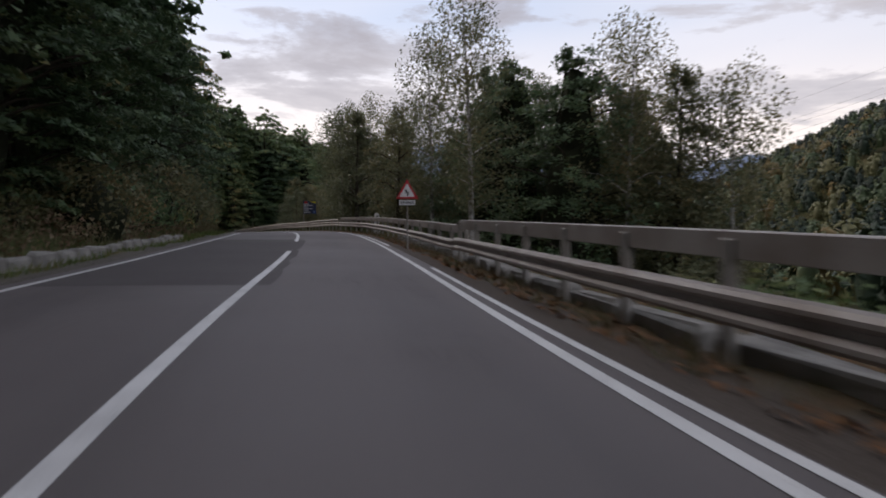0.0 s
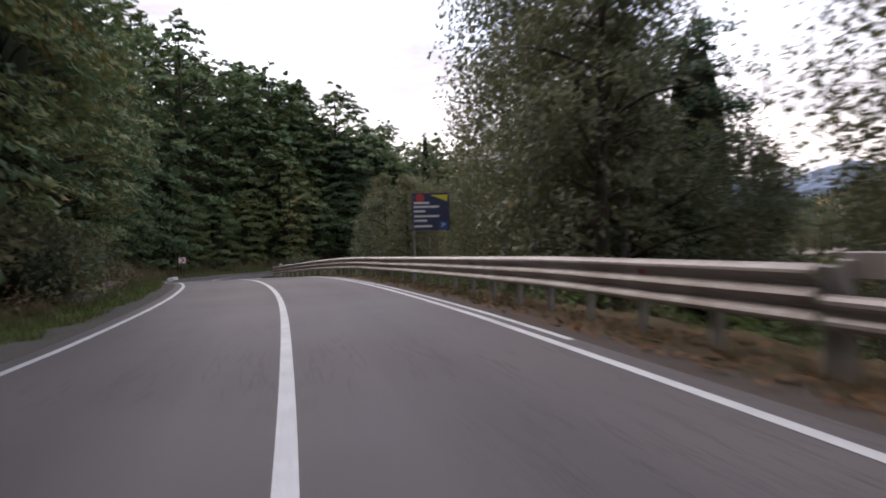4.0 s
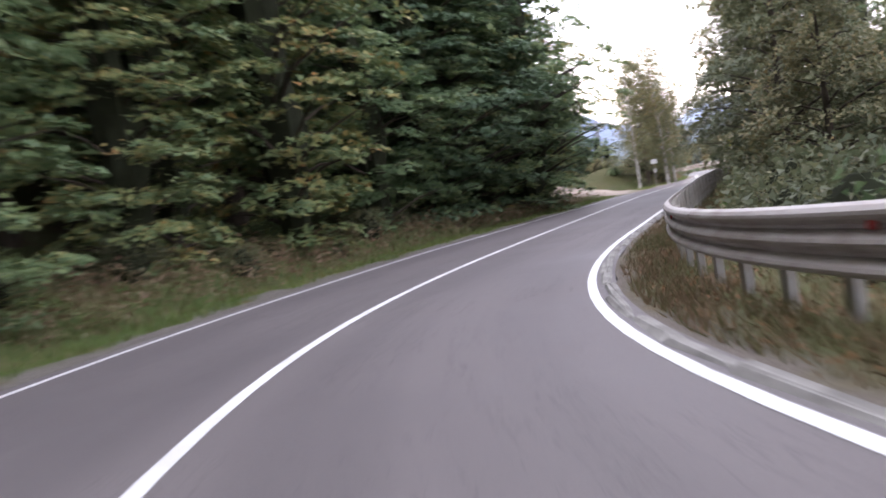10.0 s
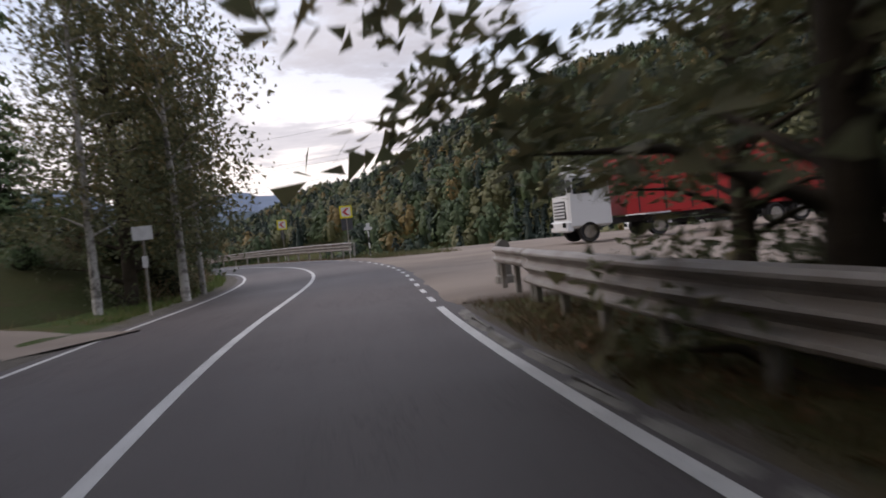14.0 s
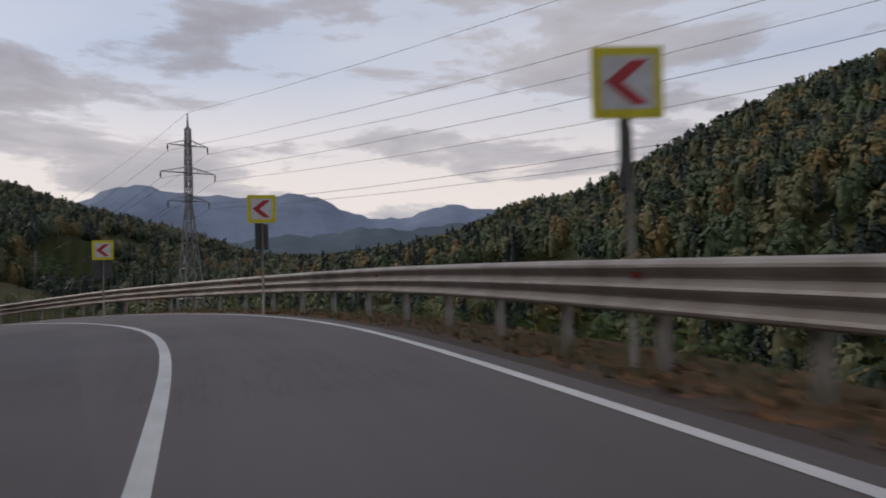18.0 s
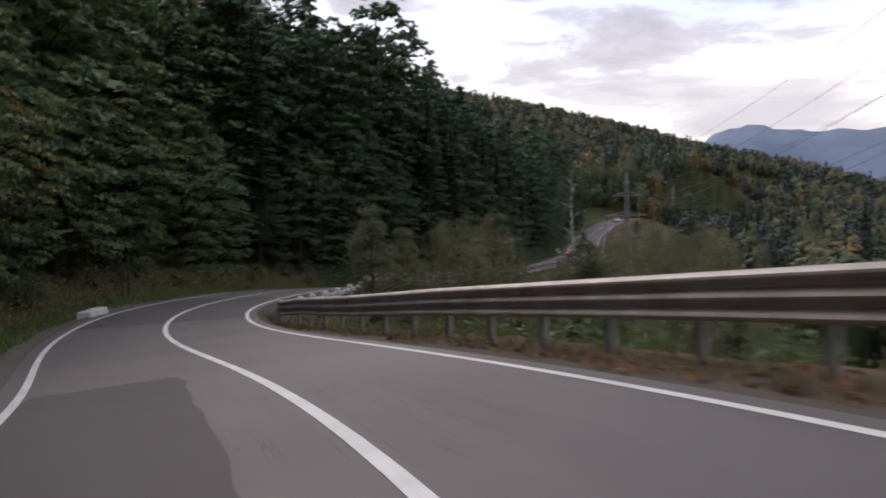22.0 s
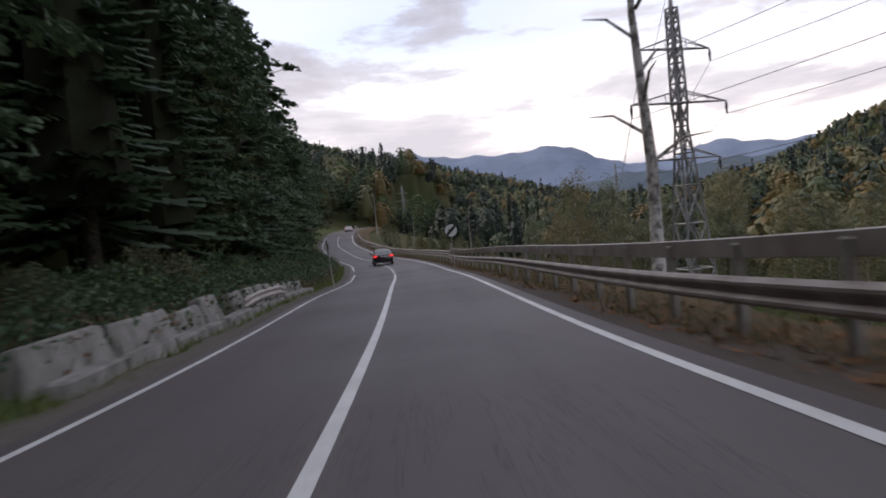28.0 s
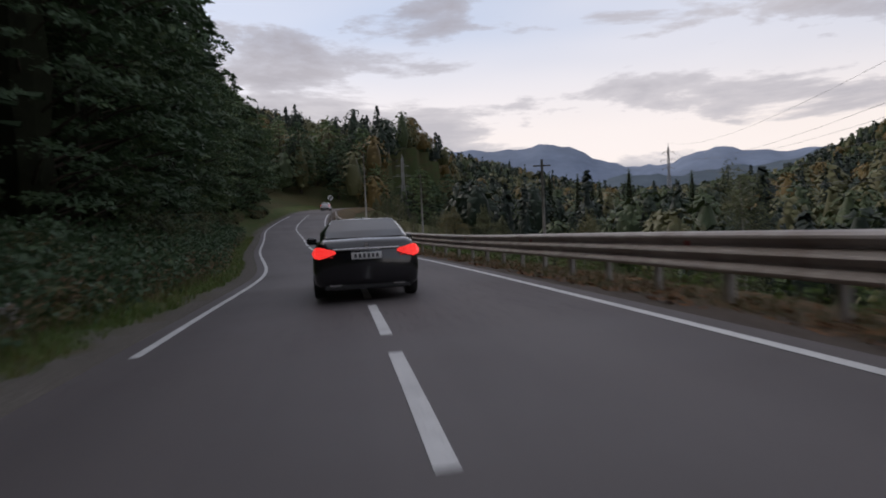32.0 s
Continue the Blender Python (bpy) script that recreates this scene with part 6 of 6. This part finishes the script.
def round_sign(x, y, z_mid, r=0.33):
    z0 = ground_z(x, y)
    c, _s, _h = on_line(nearest(x, y)[0] - 25)
    t = thing("round_sign", "round white end-of-restriction sign with a black slash", "sign", pose(x, y, z0, 0, 0, facing(x, y, c[0] + 1.3, c[1])))
    h = z_mid - z0
    pole(t, h + 0.2, 0.03)
    board(t, "face", disc(r, h), SIGNWHITE, 0.0, 0.014, "white face")
    k = r * 0.68
    board(t, "slash", [(-k - 0.05, h - k + 0.05), (-k + 0.05, h - k - 0.05), (k + 0.05, h + k - 0.05), (k - 0.05, h + k + 0.05)], SIGNBLACK, -0.004, 0.004, "black slash")
    board(t, "symbol", square(0.30, 0.09, h + 0.02), SIGNGREY, -0.003, 0.002, "grey car symbols")


round_sign(-37.8, 325.4, -9.7)
round_sign(-49.2, 422.2, -7.6, 0.30)


def plain_board(x, y, z_mid, label, w=0.5, h=0.36, mat=SIGNWHITE, small=True):
    z0 = ground_z(x, y)
    c, _s, _h = on_line(nearest(x, y)[0] - 25)
    t = thing("roadside_board", label, "sign", pose(x, y, z0, 0, 0, facing(x, y, c[0] + 1.3, c[1])))
    k = z_mid - z0
    pole(t, k + h / 2, 0.03)
    board(t, "panel", square(w, h, k), mat, 0.0, 0.014)
    if small:
        board(t, "plate", square(0.14, 0.30, k - 0.75), SIGNWHITE, 0.0, 0.01)


plain_board(-17.8, 168.6, -1.75, "small white board on a post with a white plate below")


def stakes(x, y):
    z0 = stand_z(x, y)
    c, _s, _h = on_line(nearest(x, y)[0] - 25)
    t = thing("sign_posts", "pair of dark leaning posts without a sign", "posts", pose(x, y, z0, 0, 0, facing(x, y, c[0], c[1])))
    for k in (-0.13, 0.16):
        part("post", Shape().box((0.08, 0.06, 2.5), pose(k, 0, 0.9, 0, 2.5 * k, 0), 0.95, 0.01), BARK, t)


stakes(-42.3, 257.5)
stakes(-45.0, 112.6)


def bare_pole(x, y):
    s, d = nearest(x, y)
    t = thing("pole", "thin pale leaning roadside pole with a dark plate edge", "pole", pose(x, y, stand_z(x, y), 0, -4, heading(s)))
    part("post", Shape().tube([(0, 0, -0.4), (0, 0, 2.6)], 0.035, 8), POSTSTEEL, t, "", True)
    part("plate", Shape().box((0.03, 0.42, 0.36), pose(0.05, 0.1, 2.25)), SIGNGREY, t, "dark back of a small plate")


bare_pole(-44.3, 325.2)


def cross_marker(x, y, z_foot, z_top):
    c, _s, _h = on_line(nearest(x, y)[0] - 30)
    t = thing("cross_marker", "white cross-shaped marker on a black and white banded post", "marker", pose(x, y, z_foot, 0, 0, facing(x, y, c[0], c[1])))
    h = z_top - z_foot
    n = 6
    for k in range(n):
        a, b = h * 0.78 * k / n, h * 0.78 * (k + 1) / n
        part("band", Shape().tube([(0, 0.02, a - (0.4 if k == 0 else 0)), (0, 0.02, b)], 0.045, 8), SIGNBLACK if k % 2 == 0 else SIGNWHITE, t)
    board(t, "arm", square(0.50, 0.20, h * 0.84, 0, 0.09), SIGNWHITE, 0.0, 0.05)
    board(t, "head", square(0.22, 0.22, h * 0.84 + 0.21, 0, 0.04), SIGNWHITE, 0.0, 0.05)


cross_marker(0.7, 185.0, ground_z(0.7, 185.0), -1.45)


def mile_stone(x, y, label="white rounded roadside distance stone behind the rail", mat=None, lift=0.0):
    s, d = nearest(x, y)
    z = at(s, min(d, lane_right(s) + 0.35 + 1.5)).z + lift
    t = thing("distance_stone", label, "stone", pose(x, y, z, 0, 0, heading(s) + 6))
    outline = [(-0.14, -0.6), (0.14, -0.6), (0.14, 0.85)] + [(0.14 * math.cos(radians(a)), 0.85 + 0.14 * math.sin(radians(a))) for a in range(15, 180, 15)] + [(-0.14, 0.85)]
    part("slab", Shape().prism(outline, 0.16), mat or WHITEWASH, t)
    part("base", Shape().box((0.40, 0.30, 0.8), pose(0, 0.08, -0.15), 0.94, 0.03), mat or WHITEWASH, t)
    part("number_bar", Shape().box((0.16, 0.006, 0.08), pose(0, -0.004, 0.78)), SIGNBLACK, t, "dark painted bar")


for x_, y_ in ((-4.18, 42.59), (-32.89, 108.14), (-9.33, 235.76), (-36.3, 284.15)):
    mile_stone(x_, y_, lift=0.3)
_c, _s, _h = on_line(214.8)
mile_stone(float(_c[0] + _s[0] * 4.9), float(_c[1] + _s[1] * 4.9), "grey weathered distance stone at the rail's end", CONCRETE)


# ---- pylons and cables ----
def pylon(x, y, z_top, high, arms, wide, turn):
    """A lattice mast: four legs, cross braces, and arms with insulators."""
    t = thing("pylon", "grey lattice steel power pylon with three pairs of arms", "pylon", pose(x, y, z_top - high, 0, 0, turn), "power pylons")
    zs = [0]
    while zs[-1] < high * 0.93:
        zs.append(zs[-1] + max(0.9, (high - zs[-1]) * 0.16))
    zs[-1] = high * 0.95

    def half(z):
        return 0.16 + (wide / 2 - 0.16) * max(0.0, 1 - z / (high * 0.72)) ** 0.9 if z < high * 0.72 else 0.16 + 0.24 * (1 - (z - high * 0.72) / (high * 0.28)) * 0.4

    corners = ((1, 1), (-1, 1), (-1, -1), (1, -1))
    for cx, cy in corners:
        part("leg", Shape().tube([(cx * half(z), cy * half(z), z) for z in zs], 0.07, 4), LATTICE, t)
    for (ax, ay), (bx, by) in zip(corners, corners[1:] + corners[:1]):
        sh = Shape()
        for z0, z1 in zip(zs, zs[1:]):
            h0, h1 = half(z0), half(z1)
            sh.tube([(ax * h0, ay * h0, z0), (bx * h1, by * h1, z1)], 0.035, 4, False)
            sh.tube([(bx * h0, by * h0, z0), (ax * h1, ay * h1, z1)], 0.035, 4, False)
            sh.tube([(ax * h1, ay * h1, z1), (bx * h1, by * h1, z1)], 0.03, 4, False)
        part("bracing", sh, LATTICE, t)
    part("peak", Shape().tube([(0, 0, high * 0.95), (0, 0, high)], [0.14, 0.03], 4), LATTICE, t)
    ends = []
    for under, reach in arms:
        z = high - under
        for side in (-1, 1):
            sh = Shape()
            tip = (side * reach, 0, z)
            for k in (-0.2, 0.2):
                sh.tube([(0, k, z), tip], 0.035, 4, False)
                sh.tube([(0, k, z + 0.55), tip], 0.03, 4, False)
            for w in (0.3, 0.6):
                sh.tube([(side * reach * w, -0.2 * (1 - w), z), (side * reach * w, 0, z + 0.55 * (1 - w))], 0.02, 4, False)
            part("arm", sh, LATTICE, t)
            part("insulator", Shape().tube([tip, (tip[0], 0, z - 0.25), (tip[0], 0, z - 0.6)], [0.03, 0.07, 0.03], 6), SIGNGREY, t)
            ends.append(t.matrix_basis @ Vector((tip[0], 0, z - 0.6)))
    ends.append(t.matrix_basis @ Vector((0, 0, high)))
    return ends


def cables(a, b, sag):
    t = thing("power_line", "thin dark power cables hanging between the pylons", "cables", None, "power lines")
    for p, q in zip(a, b):
        pts = [p.lerp(q, u) - Vector((0, 0, sag * 4 * u * (1 - u))) for u in np.linspace(0, 1, 15)]
        part("cable", Shape().tube(pts, 0.013, 4, False), SIGNGREY, t)


ARMS = ((2.9, 1.8), (5.3, 2.45), (7.8, 1.85))
PA = pylon(1.7, 257.1, 10.9, 27.5, ARMS, 3.2, 20)
PB = pylon(-27.5, 318.7, 0.3, 21.5, ARMS, 2.3, 12)
PC = pylon(-39.3, 505, 5.6, 22, ARMS, 3.0, 20)
PD = pylon(72.0, 96.0, 24.0, 46, ARMS, 4.0, 35)
PE = pylon(42.0, 545, 10.0, 30, ARMS, 3.0, 0)
cables(PD, PA, 5.0)
cables(PA, PB, 2.0)
cables(PB, PE, 5.0)


def wood_pole(x, y, high):
    t = thing("utility_pole", "weathered wooden utility pole with a crossarm", "pole", pose(x, y, ground_z(x, y)))
    part("post", Shape().tube([(0, 0, -0.5), (0, 0, high)], [0.15, 0.10], 8), CONCRETE, t, "", True)
    part("crossarm", Shape().box((1.4, 0.08, 0.10), pose(0, 0, high - 0.5)), BARK, t)


for x_, y_, h_ in ((-30.0, 395.0, 11), (-38.0, 436.0, 10), (-47.0, 470.0, 12)):
    wood_pole(x_, y_, h_)


# ---- vehicles ----
def loft(sections, n=14):
    """A body skin from cross sections: (y, half width, bottom, shoulder, top, tumblehome)."""
    sh, rows = Shape(), []
    for y, w, lo, mid, hi, tuck in sections:
        half = [(0.0, lo), (w * 0.86, lo), (w * 0.97, lo + 0.08), (w, lo + (mid - lo) * 0.5), (w * 0.985, mid), (w * tuck, hi - 0.05), (w * tuck * 0.86, hi), (0.0, hi + 0.015)]
        rows.append([(x, y, z) for x, z in half] + [(-x, y, z) for x, z in reversed(half[1:-1])])
    sh.sweep(rows, True)
    w_ = len(rows[0])
    sh.f += [tuple(reversed(range(w_))), tuple(range(len(sh.v) - w_, len(sh.v)))]
    return sh


def wheel(parent, x, y, r, wide=0.22):
    side = 1 if x > 0 else -1
    ty = Shape().tube([(x - wide / 2, y, r), (x - wide * 0.36, y, r), (x + wide * 0.36, y, r), (x + wide / 2, y, r)], [r * 0.9, r, r, r * 0.9], 22)
    w = part("wheel", ty, RUBBER, parent, "", True)
    part("rim", Shape().tube([(x + side * wide * 0.30, y, r), (x + side * (wide / 2 + 0.012), y, r)], [r * 0.66, r * 0.62], 16), CHROME, w, "alloy rim")


def sedan(x, y, z, turn, label):
    """A large saloon seen from behind; +y is its front."""
    t = thing("black_car", label, "car", pose(x, y, z, 0, 0, turn))
    body = loft(((0.02, 0.80, 0.40, 0.78, 1.00, 0.92), (0.10, 0.885, 0.27, 0.80, 1.055, 0.90), (0.45, 0.935, 0.23, 0.84, 1.085, 0.88), (1.1, 0.945, 0.22, 0.82, 1.09, 0.92), (2.2, 0.95, 0.20, 0.80, 1.00, 0.95),
                 (3.4, 0.95, 0.20, 0.80, 0.99, 0.95), (4.3, 0.93, 0.22, 0.76, 0.96, 0.90), (4.9, 0.86, 0.28, 0.68, 0.84, 0.86), (5.1, 0.74, 0.38, 0.62, 0.74, 0.84)))
    part("body", body, BLACKCAR, t, "glossy black bodywork", True)
    cabin = loft(((0.66, 0.76, 1.02, 1.05, 1.08, 0.95), (0.95, 0.80, 1.0, 1.10, 1.20, 0.91), (1.55, 0.82, 0.98, 1.20, 1.42, 0.80), (2.2, 0.80, 0.97, 1.18, 1.46, 0.78), (2.9, 0.80, 0.97, 1.18, 1.43, 0.78), (3.7, 0.78, 0.97, 1.05, 1.10, 0.90), (3.95, 0.72, 0.95, 0.99, 1.0, 0.95)))
    part("cabin", cabin, BLACKCAR, t, "", True)
    rear = Shape()
    rear.sweep([[(-0.69, 0.69, 1.108), (0.69, 0.69, 1.108)], [(-0.68, 0.945, 1.226), (0.68, 0.945, 1.226)], [(-0.58, 1.50, 1.440), (0.58, 1.50, 1.440)]])
    part("rear_window", rear, DARKGLASS, t, "dark tinted rear window")
    for k in (-1, 1):
        sw = Shape()
        sw.sweep([[(k * 0.805, 1.25, 1.06), (k * 0.805, 3.5, 1.05)], [(k * 0.665, 1.70, 1.36), (k * 0.655, 2.9, 1.38)]])
        part("side_window", sw, DARKGLASS, t)
        lamp = Shape()
        lamp.sweep([[(k * 0.52, 0.000, 0.855), (k * 0.54, 0.000, 0.90)], [(k * 0.66, -0.018, 0.80), (k * 0.67, -0.010, 0.935)], [(k * 0.80, -0.006, 0.765), (k * 0.775, 0.010, 0.965)], [(k * 0.89, 0.055, 0.79), (k * 0.85, 0.08, 0.965)], [(k * 0.93, 0.19, 0.86), (k * 0.885, 0.21, 0.95)]])
        lens = part("tail_lamp", lamp, TAIL, t, "lit red tail lamp")
        for z_ in (0.82, 0.89):
            part("lamp_bar", Shape().box((0.26, 0.012, 0.012), pose(k * 0.70, -0.016, z_, 0, -k * 14, 0)), DIMTAIL, lens, "dark lamp divider")
        part("mirror", Shape().box((0.22, 0.12, 0.15), pose(k * 1.04, 3.35, 1.02), 0.9, 0.03), BLACKCAR, t)
        part("exhaust", Shape().box((0.22, 0.05, 0.06), pose(k * 0.55, 0.10, 0.30), 1.0, 0.015), CHROME, t)
        for yy in (1.05, 4.15):
            wheel(t, k * 0.83, yy, 0.345)
    part("chrome_strip", Shape().box((1.15, 0.025, 0.035), pose(0, 0.015, 0.915), 1.0, 0.008), CHROME, t)
    part("lower_strip", Shape().box((1.35, 0.03, 0.03), pose(0, 0.045, 0.46), 1.0, 0.008), CHROME, t)
    part("diffuser", Shape().box((1.5, 0.08, 0.16), pose(0, 0.12, 0.30), 0.95, 0.02), PLASTIC, t)
    plate = part("number_plate", Shape().box((0.52, 0.02, 0.115), pose(0, 0.012, 0.80), 1.0, 0.005), SIGNWHITE, t, "white plate")
    for k in range(6):
        part("mark", Shape().box((0.045, 0.004, 0.07), pose(-0.19 + 0.075 * k, -0.001, 0.80)), SIGNGREY, plate, "grey bar")
    part("badge", Shape().tube([(0, 0.03, 0.99), (0, 0.012, 0.99)], 0.045, 14), CHROME, t)
    part("antenna", Shape().box((0.04, 0.16, 0.06), pose(0, 1.62, 1.45), 0.5, 0.01), BLACKCAR, t)


def hatchback(x, y, z, turn):
    t = thing("white_car", "small white car with lit tail lamps, far along the road", "car", pose(x, y, z, 0, 0, turn))
    part("body", loft(((0.0, 0.74, 0.40, 0.75, 0.95, 0.92), (0.15, 0.84, 0.28, 0.80, 1.0, 0.92), (1.0, 0.88, 0.22, 0.8, 1.0, 0.94), (3.0, 0.88, 0.22, 0.78, 0.95, 0.92), (3.9, 0.82, 0.26, 0.66, 0.80, 0.86), (4.1, 0.70, 0.36, 0.60, 0.70, 0.84))), WHITECAR, t, "", True)
    part("cabin", loft(((0.08, 0.72, 0.95, 1.0, 1.05, 0.94), (0.45, 0.76, 0.95, 1.15, 1.42, 0.80), (1.9, 0.76, 0.95, 1.15, 1.46, 0.80), (3.0, 0.74, 0.93, 0.98, 1.0, 0.92))), WHITECAR, t, "", True)
    rw = Shape().sweep([[(-0.60, 0.10, 1.06), (0.60, 0.10, 1.06)], [(-0.54, 0.36, 1.36), (0.54, 0.36, 1.36)]])
    part("rear_window", rw, DARKGLASS, t)
    for k in (-1, 1):
        part("tail_lamp", Shape().box((0.26, 0.05, 0.20), pose(k * 0.66, 0.03, 0.84), 1.0, 0.02), TAIL, t, "lit red tail lamp")
        for yy in (0.8, 3.3):
            wheel(t, k * 0.77, yy, 0.31, 0.19)
    part("number_plate", Shape().box((0.5, 0.02, 0.11), pose(0, -0.006, 0.62)), SIGNWHITE, t)
    part("bumper", Shape().box((1.5, 0.12, 0.2), pose(0, 0.05, 0.38), 0.96, 0.03), PLASTIC, t)


_c, _s, _h = on_line(421.0)
sedan(float(_c[0]) - 0.02, float(_c[1]), float(_c[2]) + 0.03, heading(423.0), "black saloon car with lit tail lamps straddling the centre line")
_w, _d = nearest(-54.3, 467.3)
hatchback(-54.3, 467.3, at(_w, _d).z + 0.03, heading(_w))


def truck(x, y, turn):
    """A cab-over lorry with a curtain-sided trailer; -y is its front."""
    z = ground_z(x, y) + 0.16
    t = thing("lorry", "white lorry with a red curtain-sided trailer parked on gravel", "lorry", pose(x, y, z, 0, 0, turn))
    cab = Shape().box((2.45, 2.1, 2.55), pose(0, 1.05, 1.95), 0.97, 0.12)
    part("cab", cab, WHITECAR, t, "white cab")
    part("roof_fairing", Shape().box((2.2, 1.7, 0.6), pose(0, 1.15, 3.5), 0.82, 0.15), WHITECAR, t)
    part("windscreen", Shape().box((2.15, 0.04, 0.85), pose(0, -0.005, 2.65, 4, 0, 0), 0.95, 0.01), DARKGLASS, t)
    part("sun_visor", Shape().box((2.2, 0.22, 0.10), pose(0, -0.08, 3.14), 1.0, 0.03), PLASTIC, t)
    grille = part("grille", Shape().box((1.7, 0.05, 0.85), pose(0, -0.012, 1.55), 0.92, 0.02), PLASTIC, t)
    for k in range(5):
        part("slat", Shape().box((1.62, 0.04, 0.07), pose(0, -0.045, 1.25 + 0.15 * k), 1.0, 0.01), WHITECAR, grille)
    part("bumper", Shape().box((2.45, 0.35, 0.5), pose(0, 0.02, 0.78), 0.97, 0.06), WHITECAR, t)
    for k in (-1, 1):
        part("headlamp", Shape().box((0.42, 0.05, 0.22), pose(k * 0.95, -0.16, 0.86), 1.0, 0.03), DARKGLASS, t)
        part("mirror", Shape().box((0.14, 0.2, 0.6), pose(k * 1.38, 0.05, 2.6), 1.0, 0.04), PLASTIC, t)
        part("side_window", Shape().box((0.03, 0.9, 0.7), pose(k * 1.215, 0.75, 2.6)), DARKGLASS, t)
        for yy in (0.95, 4.3, 10.2, 11.5, 12.8):
            wheel(t, k * 1.08, yy, 0.48, 0.3)
    part("chassis", Shape().box((0.9, 12.5, 0.3), pose(0, 7.2, 0.85)), PLASTIC, t)
    box_ = part("trailer", Shape().box((2.5, 11.6, 2.75), pose(0, 8.6, 2.45), 1.0, 0.03), REDPAINT, t, "red curtain-sided trailer")
    for k in range(9):
        for side in (-1, 1):
            part("strap", Shape().box((0.02, 0.06, 2.6), pose(side * 1.262, 3.4 + 1.3 * k, 2.45)), PLASTIC, box_)


truck(1.9, 170.9, -123.0)
truck(16.5, 176.5, -115.0)
